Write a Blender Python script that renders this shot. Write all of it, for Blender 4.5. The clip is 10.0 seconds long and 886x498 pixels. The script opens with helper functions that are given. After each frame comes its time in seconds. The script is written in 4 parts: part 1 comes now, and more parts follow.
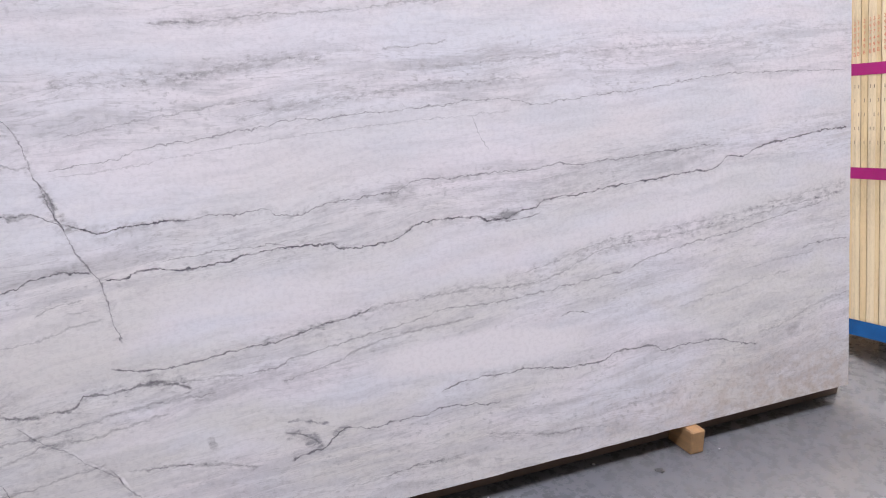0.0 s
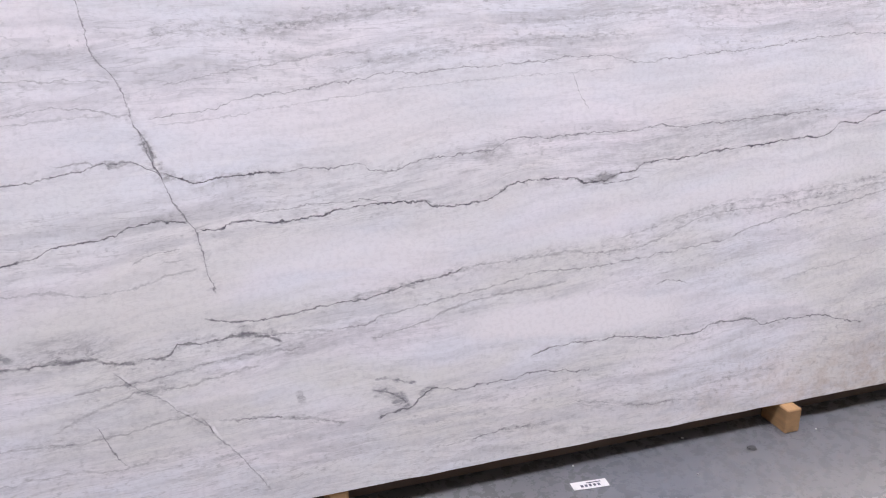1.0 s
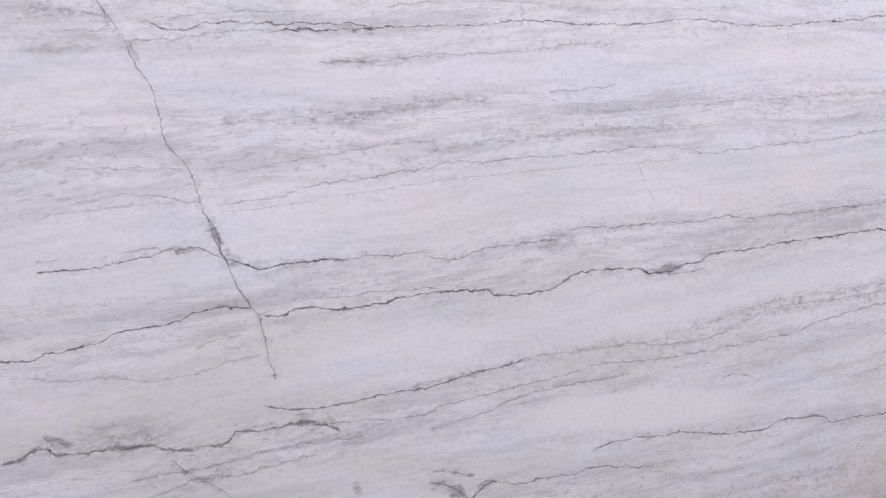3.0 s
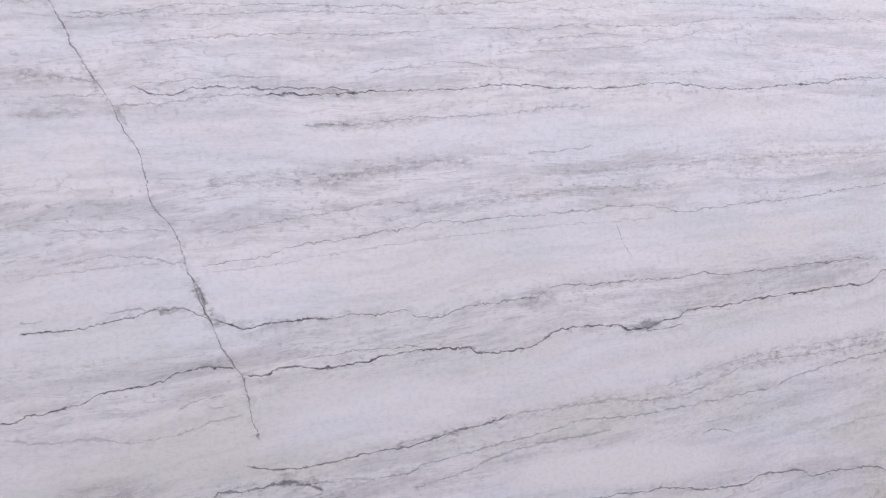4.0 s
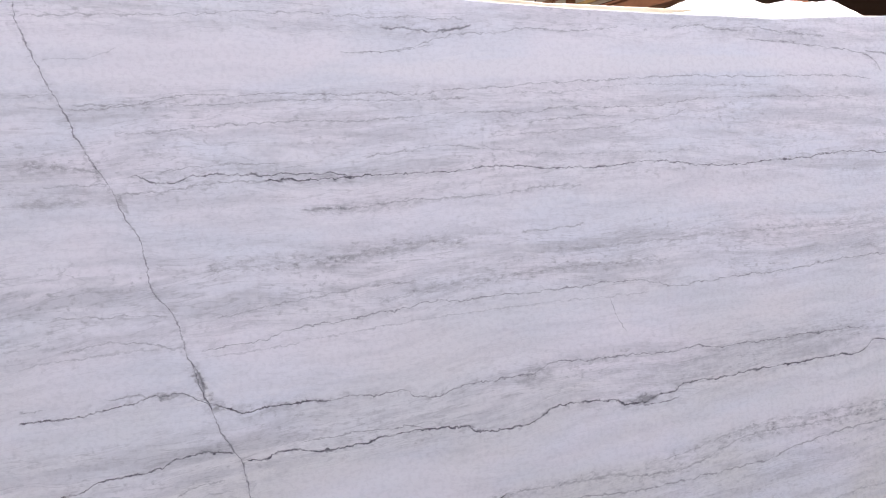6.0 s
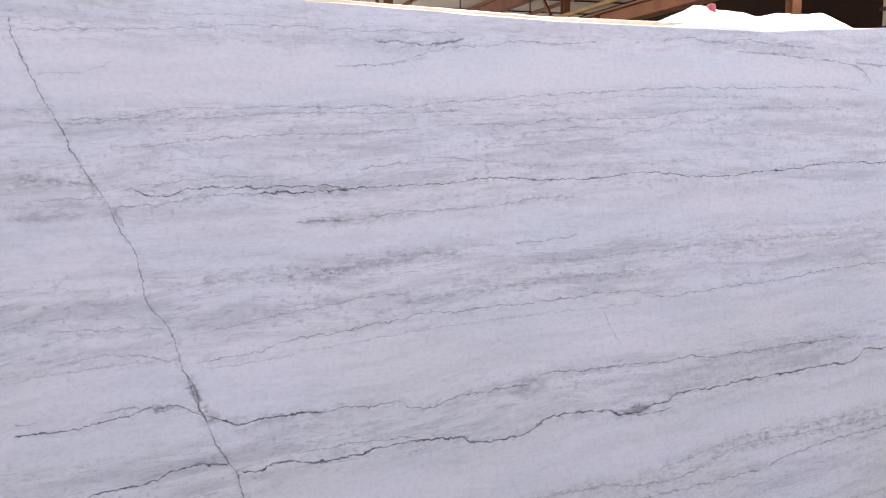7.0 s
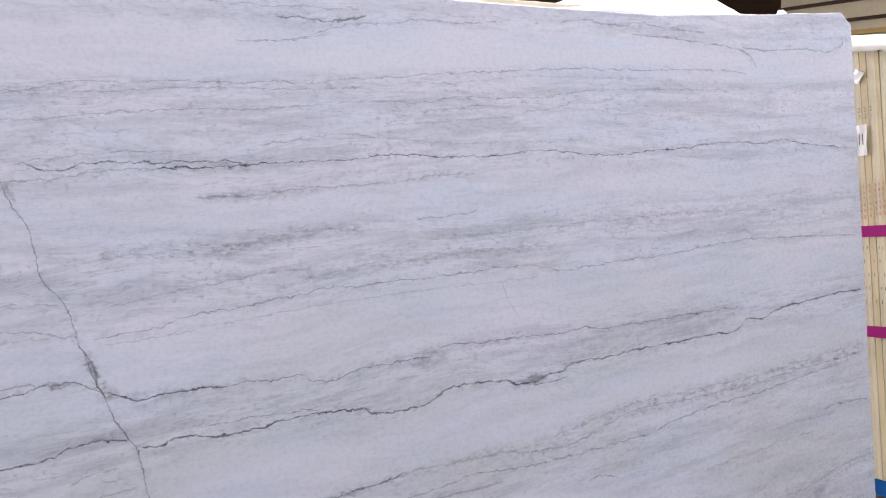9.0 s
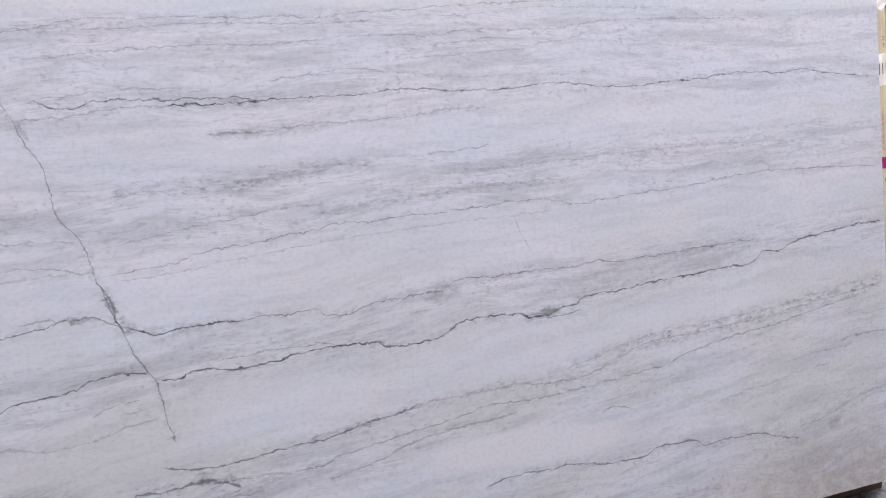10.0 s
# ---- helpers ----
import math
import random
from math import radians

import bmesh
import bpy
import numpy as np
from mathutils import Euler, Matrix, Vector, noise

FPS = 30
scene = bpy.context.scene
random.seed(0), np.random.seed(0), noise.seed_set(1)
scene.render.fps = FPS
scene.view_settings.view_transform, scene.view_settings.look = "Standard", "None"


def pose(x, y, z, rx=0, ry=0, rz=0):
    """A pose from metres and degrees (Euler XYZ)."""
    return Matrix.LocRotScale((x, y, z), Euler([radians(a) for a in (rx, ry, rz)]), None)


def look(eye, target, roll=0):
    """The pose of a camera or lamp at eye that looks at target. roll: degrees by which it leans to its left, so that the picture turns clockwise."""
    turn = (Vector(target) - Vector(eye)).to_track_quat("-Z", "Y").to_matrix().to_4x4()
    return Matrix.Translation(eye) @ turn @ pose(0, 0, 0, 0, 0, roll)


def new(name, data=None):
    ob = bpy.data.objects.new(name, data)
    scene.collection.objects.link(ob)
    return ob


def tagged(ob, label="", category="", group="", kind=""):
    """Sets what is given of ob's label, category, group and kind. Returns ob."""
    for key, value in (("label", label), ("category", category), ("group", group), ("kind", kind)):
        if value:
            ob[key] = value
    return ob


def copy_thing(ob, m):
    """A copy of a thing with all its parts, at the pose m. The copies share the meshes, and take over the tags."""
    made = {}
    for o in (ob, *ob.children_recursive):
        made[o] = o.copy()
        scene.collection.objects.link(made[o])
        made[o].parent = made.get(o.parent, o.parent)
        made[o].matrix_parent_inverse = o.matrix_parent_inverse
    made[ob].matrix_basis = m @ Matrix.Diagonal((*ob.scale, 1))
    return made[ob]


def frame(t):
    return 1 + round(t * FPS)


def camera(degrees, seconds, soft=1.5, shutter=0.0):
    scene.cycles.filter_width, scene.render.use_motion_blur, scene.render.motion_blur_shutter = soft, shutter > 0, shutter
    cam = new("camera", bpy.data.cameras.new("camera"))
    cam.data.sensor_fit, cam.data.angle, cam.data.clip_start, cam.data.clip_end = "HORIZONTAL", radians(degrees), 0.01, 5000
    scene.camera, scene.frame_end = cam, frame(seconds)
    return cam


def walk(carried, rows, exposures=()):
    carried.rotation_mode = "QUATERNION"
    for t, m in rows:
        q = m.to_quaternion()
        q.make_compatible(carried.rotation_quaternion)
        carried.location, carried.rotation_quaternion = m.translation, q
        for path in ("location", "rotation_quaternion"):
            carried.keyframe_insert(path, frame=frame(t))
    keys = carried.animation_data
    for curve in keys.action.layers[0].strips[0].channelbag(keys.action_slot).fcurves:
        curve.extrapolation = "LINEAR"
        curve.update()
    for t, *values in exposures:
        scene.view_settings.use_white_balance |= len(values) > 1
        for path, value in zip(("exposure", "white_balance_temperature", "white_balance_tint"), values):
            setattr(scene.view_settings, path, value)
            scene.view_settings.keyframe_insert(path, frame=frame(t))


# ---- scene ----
# ---- camera and its walk ----
LENS = 54.0
cam = camera(LENS, 10.0, soft=1.05)
PATH = [
    (0.0, (0.543, -2.037, 1.527), (1.3277, -0.2973, 0.9291), -0.27),
    (0.5, (0.559, -2.017, 1.507), (1.2260, -0.2493, 0.8505), -0.04),
    (1.0, (0.508, -1.969, 1.496), (1.1300, -0.1913, 0.8224), 0.10),
    (1.5, (0.475, -1.941, 1.509), (0.9997, -0.1431, 0.8082), -0.01),
    (2.0, (0.464, -1.919, 1.509), (0.9585, -0.1023, 0.8343), 0.05),
    (2.5, (0.469, -1.911, 1.520), (0.9744, -0.0741, 0.9117), 0.27),
    (3.0, (0.461, -1.915, 1.535), (1.0116, -0.0644, 1.0150), 0.42),
    (4.5, (0.445, -1.952, 1.568), (1.0501, -0.0820, 1.1969), 0.31),
    (5.0, (0.442, -1.955, 1.582), (1.0478, -0.0801, 1.2361), 0.11),
    (5.5, (0.439, -1.957, 1.592), (1.0663, -0.0813, 1.2969), -0.41),
    (6.0, (0.426, -1.960, 1.599), (1.0556, -0.0787, 1.3454), -0.55),
    (7.5, (0.428, -1.980, 1.620), (1.0891, -0.1073, 1.3825), -0.51),
    (8.0, (0.436, -1.989, 1.623), (1.1738, -0.1473, 1.3716), -0.29),
    (8.5, (0.441, -2.006, 1.608), (1.2317, -0.1873, 1.3501), -0.10),
    (9.0, (0.444, -2.026, 1.627), (1.2622, -0.2263, 1.3259), 0.21),
    (9.5, (0.459, -2.049, 1.609), (1.2673, -0.2521, 1.2657), -0.21),
    (10.0, (0.472, -2.051, 1.601), (1.2287, -0.2497, 1.1742), -0.83),
]
EXPOSURES = [
    (0.0, -0.11, 6250, 17), (1.0, -0.02, 6260, 18), (2.0, -0.01, 6260, 18), (3.0, -0.14, 6180, 17), (5.0, -0.21, 6170, 18), (6.0, -0.33, 6030, 18),
    (7.5, -0.44, 5880, 17), (9.0, -0.45, 5850, 15), (9.5, -0.41, 5900, 15), (10.0, -0.33, 6000, 15),
]
walk(cam, [(t, look(eye, target, roll)) for t, eye, target, roll in PATH], EXPOSURES)

# ---- world, sun and large lights ----
LEAN = 9.0          # degrees by which the slabs lean back
BLOCK = 0.085       # height of the timber bearers under the slabs
X0, X1, Y0, Y1 = -13.0, 15.0, -14.0, 36.0   # the hall's walls
EAVE = 6.0          # height of the roof deck

world = bpy.data.worlds.new("sky")
scene.world = world
world.use_nodes = True
wn = world.node_tree.nodes
sky = wn.new("ShaderNodeTexSky")
sky.sky_type, sky.sun_disc = "NISHITA", False
sky.sun_elevation, sky.sun_rotation = radians(48), radians(200)
wn["Background"].inputs[1].default_value = 0.12
world.node_tree.links.new(sky.outputs[0], wn["Background"].inputs[0])


def lamp(name, m, size_x, size_y, watts, colour):
    data = bpy.data.lights.new(name, "AREA")
    data.shape, data.size, data.size_y = "RECTANGLE", size_x, size_y
    data.energy, data.color = watts, colour
    ob = new(name, data)
    ob.matrix_world = m
    return ob


# daylight through the roof lights (x, y, half length, half depth, watts) and the south gate
SKYLIGHTS = [
    (-2.2, -1.7, 2.4, 0.75, 330), (3.4, -1.7, 2.4, 0.75, 340), (9.0, -1.7, 2.4, 0.75, 200),
    # both long rear lights are unseen, added to brighten bundle ends and siding
    (-3.0, 3.2, 2.4, 0.75, 120), (3.15, 1.65, 0.45, 0.35, 520), (9.0, 5.0, 2.4, 0.75, 1300)]
for sx, sy, half, deep, watts in SKYLIGHTS:
    tone = (0.97, 0.965, 1.0) if sy < 0 else (1.0, 0.90, 0.76)
    lamp("skylight_daylight", pose(sx, sy, EAVE + 0.02, 0, 0, 0), half * 2 - 0.1, deep * 2 - 0.1, watts, tone)
# fill lamps in two unseen, added gates: brighten ceiling, columns and bundle ends
lamp("side_gate_fill", pose(X0 + 0.02, 14.0, 2.3, 112, 0, -90), 15.6, 4.0, 4600, (1.0, 0.93, 0.82))
lamp("far_gate_fill", pose(7.5, Y1 + 0.02, 2.0, 118, 0, 180), 12.6, 3.4, 2600, (1.0, 0.93, 0.82))
lamp("gate_daylight", pose(1.0, Y0 + 0.15, 2.2, 90, 0, 0), 7.6, 4.2, 60, (0.88, 0.92, 1.0))

# ---- materials ----
def material(name, rough=0.5, metal=0.0):
    mat = bpy.data.materials.new(name)
    mat.use_nodes = True
    nt = mat.node_tree
    bsdf = nt.nodes["Principled BSDF"]
    bsdf.inputs["Roughness"].default_value = rough
    bsdf.inputs["Metallic"].default_value = metal
    return mat, nt, bsdf


class Net:
    """Shortcuts for wiring nodes."""

    def __init__(self, nt):
        self.nt = nt

    def put(self, socket, value):
        if hasattr(value, "is_linked"):
            self.nt.links.new(value, socket)
        elif value is not None:
            socket.default_value = value

    def math(self, op, a, b=None, c=None, clamp=False):
        n = self.nt.nodes.new("ShaderNodeMath")
        n.operation, n.use_clamp = op, clamp
        for socket, value in zip(n.inputs, (a, b, c)):
            self.put(socket, value)
        return n.outputs[0]

    def ramp(self, value, a, b, lo=0.0, hi=1.0, smooth=True):
        n = self.nt.nodes.new("ShaderNodeMapRange")
        n.interpolation_type = "SMOOTHSTEP" if smooth else "LINEAR"
        for socket, v in zip(n.inputs, (value, a, b, lo, hi)):
            self.put(socket, v)
        return n.outputs[0]

    def coords(self, kind="Object", scale=(1, 1, 1), offset=(0, 0, 0)):
        c = self.nt.nodes.new("ShaderNodeTexCoord")
        m = self.nt.nodes.new("ShaderNodeMapping")
        m.inputs["Scale"].default_value = scale
        m.inputs["Location"].default_value = offset
        self.nt.links.new(c.outputs[kind], m.inputs[0])
        return m.outputs[0]

    def stretched(self, vector, scale=(1, 1, 1), offset=(0, 0, 0)):
        m = self.nt.nodes.new("ShaderNodeMapping")
        m.inputs["Scale"].default_value = scale
        m.inputs["Location"].default_value = offset
        self.nt.links.new(vector, m.inputs[0])
        return m.outputs[0]

    def vector(self, x, y, z):
        n = self.nt.nodes.new("ShaderNodeCombineXYZ")
        for socket, v in zip(n.inputs, (x, y, z)):
            self.put(socket, v)
        return n.outputs[0]

    def noise(self, vector, scale, detail=4.0, rough=0.55, distort=0.0):
        n = self.nt.nodes.new("ShaderNodeTexNoise")
        self.put(n.inputs["Vector"], vector)
        for key, v in (("Scale", scale), ("Detail", detail), ("Roughness", rough), ("Distortion", distort)):
            n.inputs[key].default_value = v
        return n.outputs[0]

    def curve(self, value, points, handle="AUTO"):
        n = self.nt.nodes.new("ShaderNodeFloatCurve")
        c = n.mapping.curves[0]
        c.points[0].location, c.points[1].location = points[0], points[-1]
        for p in points[1:-1]:
            c.points.new(*p)
        for p in c.points:
            p.handle_type = handle
        n.mapping.update()
        self.put(n.inputs["Value"], value)
        return n.outputs[0]

    def mix(self, factor, a, b):
        n = self.nt.nodes.new("ShaderNodeMix")
        n.data_type = "RGBA"
        self.put(n.inputs[0], factor)
        for socket, v in ((n.inputs[6], a), (n.inputs[7], b)):
            self.put(socket, (*v, 1) if isinstance(v, tuple) and len(v) == 3 else v)
        return n.outputs[2]

    def bump(self, height, strength, distance):
        n = self.nt.nodes.new("ShaderNodeBump")
        n.inputs["Strength"].default_value, n.inputs["Distance"].default_value = strength, distance
        self.put(n.inputs["Height"], height)
        return n.outputs[0]


def plain(name, colour, rough=0.6, metal=0.0, vary=0.12, scale=6.0, grain=(1, 1, 1), bump=0.15, dark=None, gloss=0.5):
    """A surface with a coarse stain and a fine grain over its base colour."""
    mat, nt, bsdf = material(name, rough, metal)
    w = Net(nt)
    p = w.coords(scale=grain)
    coarse, fine = w.noise(p, scale, 3), w.noise(p, scale * 14, 5, 0.65)
    bsdf.inputs["Specular IOR Level"].default_value = gloss
    dark = dark or tuple(c * (1 - 2.2 * vary) for c in colour)
    f = w.ramp(w.math("MULTIPLY_ADD", fine, 0.45, w.math("MULTIPLY", coarse, 0.75)), 0.35, 0.85)
    info = nt.nodes.new("ShaderNodeObjectInfo")
    f = w.math("MULTIPLY_ADD", info.outputs["Random"], 0.35, f, clamp=True)
    nt.links.new(w.mix(f, dark, colour), bsdf.inputs["Base Color"])
    nt.links.new(w.ramp(fine, 0.3, 0.7, rough * 0.85, min(1, rough * 1.15)), bsdf.inputs["Roughness"])
    if bump:
        nt.links.new(w.bump(fine, bump, 0.002), bsdf.inputs["Normal"])
    return mat


# the quartzite of the large slab: pale ground, bedding clouds, seams and fissures
SLAB_W, SLAB_H = 3.1, 1.95
SEAMS, STAINS = [], []


def seam(kind, name, width, strength, halo, points):
    """A mineral seam along u (kind h) or a fissure along v (kind v), through the given (u, v) of the slab."""
    SEAMS.append((kind, width, strength, halo, points))


def stain(u, v, ru, rv, tilt, strength):
    """A soft dark patch, ru by rv metres, turned by tilt degrees."""
    STAINS.append((u, v, ru, rv, tilt, strength))


seam("h", "main dark seam left of the fissure", 0.0036, 0.95, 0.25, [(0.001, 0.707), (0.065, 0.695), (0.133, 0.707), (0.220, 0.719), (0.298, 0.746), (0.388, 0.751), (0.482, 0.778), (0.535, 0.780), (0.588, 0.769)])
seam("h", "main dark seam", 0.0042, 1.00, 0.35, [(0.610, 0.755), (0.644, 0.748), (0.685, 0.756), (0.713, 0.763), (0.797, 0.753), (0.869, 0.753), (0.958, 0.768), (1.034, 0.773), (1.104, 0.773), (1.190, 0.765), (1.229, 0.749), (1.303, 0.754), (1.353, 0.753), (1.405, 0.774), (1.457, 0.795), (1.527, 0.798), (1.616, 0.793), (1.683, 0.774), (1.715, 0.777), (1.753, 0.791), (1.800, 0.795), (1.830, 0.805), (1.859, 0.820), (1.927, 0.818), (1.976, 0.820), (2.078, 0.832), (2.202, 0.840), (2.309, 0.844), (2.418, 0.853), (2.463, 0.850), (2.532, 0.875), (2.554, 0.890), (2.602, 0.883), (2.675, 0.908), (2.825, 0.924), (2.954, 0.940), (3.088, 0.944)])
seam("h", "upper strand of the main seam", 0.0030, 0.60, 0.10, [(0.742, 0.779), (0.813, 0.782), (0.885, 0.787), (0.959, 0.788), (1.027, 0.787), (1.080, 0.775), (1.182, 0.770), (1.213, 0.754)])
seam("h", "lower strand at the knot", 0.0040, 0.70, 0.20, [(1.670, 0.785), (1.705, 0.772), (1.761, 0.769), (1.818, 0.776), (1.842, 0.797)])
seam("h", "second seam left of the fissure", 0.0034, 0.95, 0.30, [(0.114, 0.890), (0.172, 0.896), (0.231, 0.895), (0.292, 0.905), (0.353, 0.915), (0.417, 0.927), (0.455, 0.927), (0.506, 0.908), (0.537, 0.886)])
seam("h", "second seam", 0.0030, 0.72, 0.45, [(0.544, 0.899), (0.583, 0.876), (0.623, 0.867), (0.678, 0.877), (0.747, 0.878), (0.818, 0.873), (0.876, 0.881), (0.950, 0.874), (0.995, 0.880), (1.055, 0.862), (1.117, 0.858), (1.141, 0.867), (1.197, 0.879), (1.295, 0.884), (1.337, 0.888), (1.370, 0.889), (1.414, 0.905), (1.466, 0.914), (1.535, 0.910), (1.625, 0.914), (1.735, 0.915), (1.809, 0.910), (1.887, 0.923), (1.984, 0.911), (2.085, 0.916), (2.167, 0.917), (2.273, 0.925), (2.425, 0.928), (2.537, 0.928)])
seam("h", "short seam beside the fissure", 0.0030, 0.50, 0.10, [(0.293, 0.940), (0.311, 0.929), (0.335, 0.929), (0.360, 0.934), (0.404, 0.927), (0.467, 0.923)])
seam("h", "short seam at the end", 0.0030, 0.50, 0.00, [(0.115, 0.919), (0.138, 0.920), (0.171, 0.922)])
seam("h", "thin seam left of the fissure", 0.0035, 0.45, 0.20, [(0.208, 1.048), (0.262, 1.052), (0.335, 1.058), (0.385, 1.053), (0.448, 1.040), (0.492, 1.033)])
seam("h", "faint seam left of the fissure", 0.0035, 0.30, 0.10, [(0.119, 1.016), (0.189, 1.022), (0.273, 1.031), (0.359, 1.036), (0.434, 1.035)])
seam("h", "thin middle seam", 0.0026, 0.65, 0.25, [(0.518, 1.022), (0.578, 1.030), (0.659, 1.036), (0.758, 1.063), (0.829, 1.068), (0.902, 1.073), (0.977, 1.084), (1.054, 1.095), (1.132, 1.105), (1.196, 1.100), (1.294, 1.109), (1.377, 1.106), (1.463, 1.114), (1.550, 1.116), (1.622, 1.122), (1.732, 1.120), (1.806, 1.107), (1.872, 1.098), (1.911, 1.105), (1.980, 1.107), (2.041, 1.115), (2.122, 1.117), (2.227, 1.123), (2.334, 1.132), (2.445, 1.145), (2.559, 1.153), (2.783, 1.150), (2.942, 1.148), (3.086, 1.138)])
seam("h", "faint line under the middle seam", 0.0030, 0.30, 0.10, [(0.524, 1.010), (0.658, 1.016), (0.798, 1.031), (0.975, 1.049), (1.130, 1.062), (1.291, 1.072), (1.460, 1.078), (1.619, 1.083), (1.766, 1.084)])
seam("h", "faint line", 0.0030, 0.40, 0.15, [(0.194, 1.127), (0.265, 1.123), (0.313, 1.120), (0.363, 1.118), (0.451, 1.111)])
seam("h", "dotted seam", 0.0040, 0.40, 0.35, [(0.561, 1.100), (0.622, 1.109), (0.691, 1.122), (0.761, 1.131), (0.848, 1.142), (0.907, 1.152), (0.997, 1.157), (1.073, 1.160)])
seam("h", "top dark seam", 0.0032, 0.88, 0.35, [(0.378, 1.449), (0.409, 1.442), (0.447, 1.430), (0.506, 1.442), (0.546, 1.448), (0.640, 1.447), (0.708, 1.446), (0.850, 1.446), (0.923, 1.438), (0.998, 1.439), (1.075, 1.441), (1.154, 1.444), (1.234, 1.448), (1.317, 1.456), (1.401, 1.454), (1.486, 1.446), (1.574, 1.448), (1.665, 1.448), (1.758, 1.461), (1.852, 1.459), (1.949, 1.448), (2.048, 1.445), (2.151, 1.451), (2.256, 1.458), (2.342, 1.463), (2.409, 1.473), (2.589, 1.479), (2.648, 1.476), (2.746, 1.487), (2.815, 1.475), (2.921, 1.466), (3.058, 1.454)])
seam("h", "dark dash in the top seam", 0.0040, 0.95, 0.30, [(0.690, 1.431), (0.736, 1.431), (0.835, 1.430), (0.923, 1.436), (0.960, 1.438)])
seam("h", "lower strand of the top seam", 0.0036, 0.42, 0.35, [(0.358, 1.406), (0.440, 1.410), (0.545, 1.424), (0.639, 1.430), (0.736, 1.431), (0.835, 1.430), (0.923, 1.436)])
seam("h", "top seam left of the fissure", 0.0050, 0.40, 0.40, [(0.138, 1.469), (0.173, 1.478), (0.208, 1.469), (0.256, 1.468), (0.316, 1.454)])
seam("h", "lower line left of the fissure", 0.0030, 0.40, 0.20, [(0.183, 1.428), (0.254, 1.430), (0.340, 1.430)])
seam("h", "speckled line", 0.0050, 0.40, 0.35, [(0.774, 1.353), (0.860, 1.356), (0.964, 1.360), (1.071, 1.371), (1.134, 1.372), (1.230, 1.376), (1.329, 1.381), (1.396, 1.391), (1.483, 1.397), (1.571, 1.397)])
seam("h", "bedding line", 0.0030, 0.42, 0.25, [(0.250, 1.609), (0.299, 1.607), (0.386, 1.615), (0.489, 1.622), (0.554, 1.621), (0.649, 1.625), (0.746, 1.631), (0.876, 1.634), (0.995, 1.630), (1.150, 1.635), (1.247, 1.642)])
seam("h", "long bedding line", 0.0030, 0.50, 0.25, [(0.257, 1.618), (0.386, 1.618), (0.450, 1.632), (0.542, 1.643), (0.650, 1.643), (0.733, 1.650), (0.877, 1.647), (0.996, 1.652), (1.073, 1.648), (1.184, 1.661), (1.331, 1.670), (1.451, 1.682), (1.592, 1.690), (1.739, 1.698), (1.872, 1.706), (2.029, 1.710), (2.278, 1.714), (2.431, 1.718), (2.611, 1.711)])
seam("h", "lower bedding line", 0.0030, 0.45, 0.25, [(0.346, 1.551), (0.421, 1.547), (0.486, 1.559), (0.592, 1.568), (0.701, 1.575), (0.786, 1.581), (0.932, 1.579), (1.053, 1.587), (1.163, 1.596), (1.277, 1.603), (1.411, 1.600), (1.533, 1.619), (1.677, 1.617), (1.866, 1.629), (1.964, 1.641), (2.085, 1.647), (2.273, 1.651), (2.606, 1.652)])
seam("h", "short bedding line", 0.0030, 0.30, 0.20, [(1.347, 1.653), (1.466, 1.658), (1.590, 1.664), (1.775, 1.682), (2.068, 1.683), (2.233, 1.688)])
seam("h", "bedding line left", 0.0030, 0.40, 0.20, [(0.145, 1.637), (0.180, 1.637), (0.216, 1.643), (0.234, 1.640)])
seam("h", "upper thin line", 0.0030, 0.45, 0.10, [(0.153, 1.824), (0.334, 1.833), (0.526, 1.840), (0.730, 1.852), (0.874, 1.852), (1.023, 1.850), (1.132, 1.851), (1.244, 1.853)])
seam("h", "smudged lens", 0.0060, 0.75, 0.45, [(1.006, 1.823), (1.083, 1.822), (1.146, 1.816), (1.194, 1.819), (1.243, 1.830), (1.268, 1.838)])
seam("h", "lens outline", 0.0030, 0.50, 0.15, [(0.898, 1.758), (0.980, 1.756), (1.064, 1.766), (1.128, 1.785), (1.177, 1.802), (1.242, 1.814), (1.341, 1.817), (1.427, 1.835), (1.513, 1.830), (1.602, 1.834), (1.713, 1.849)])
seam("h", "lens lower strand", 0.0030, 0.45, 0.10, [(0.972, 1.755), (1.033, 1.759), (1.096, 1.769), (1.159, 1.783)])
seam("h", "cloudy crest", 0.0040, 0.50, 0.30, [(1.882, 1.838), (1.982, 1.857), (2.031, 1.850), (2.102, 1.849), (2.165, 1.861), (2.248, 1.852), (2.333, 1.845), (2.442, 1.845)])
seam("h", "crest edge", 0.0040, 0.60, 0.20, [(2.141, 1.822), (2.287, 1.817), (2.395, 1.809), (2.505, 1.801), (2.573, 1.790), (2.629, 1.772)])
seam("h", "corner line", 0.0040, 0.55, 0.30, [(2.588, 1.799), (2.711, 1.791), (2.853, 1.800), (2.986, 1.796), (3.027, 1.806), (3.060, 1.825)])
seam("h", "upper left line", 0.0030, 0.30, 0.15, [(0.195, 1.720), (0.255, 1.724), (0.304, 1.732), (0.368, 1.760)])
seam("h", "top left thin line", 0.0030, 0.25, 0.10, [(0.398, 1.877), (0.527, 1.878), (0.662, 1.878), (0.774, 1.878), (0.890, 1.875)])
seam("h", "small arch", 0.0030, 0.45, 0.20, [(0.948, 1.483), (0.987, 1.492), (1.048, 1.499), (1.111, 1.508), (1.174, 1.515), (1.238, 1.506), (1.287, 1.499)])
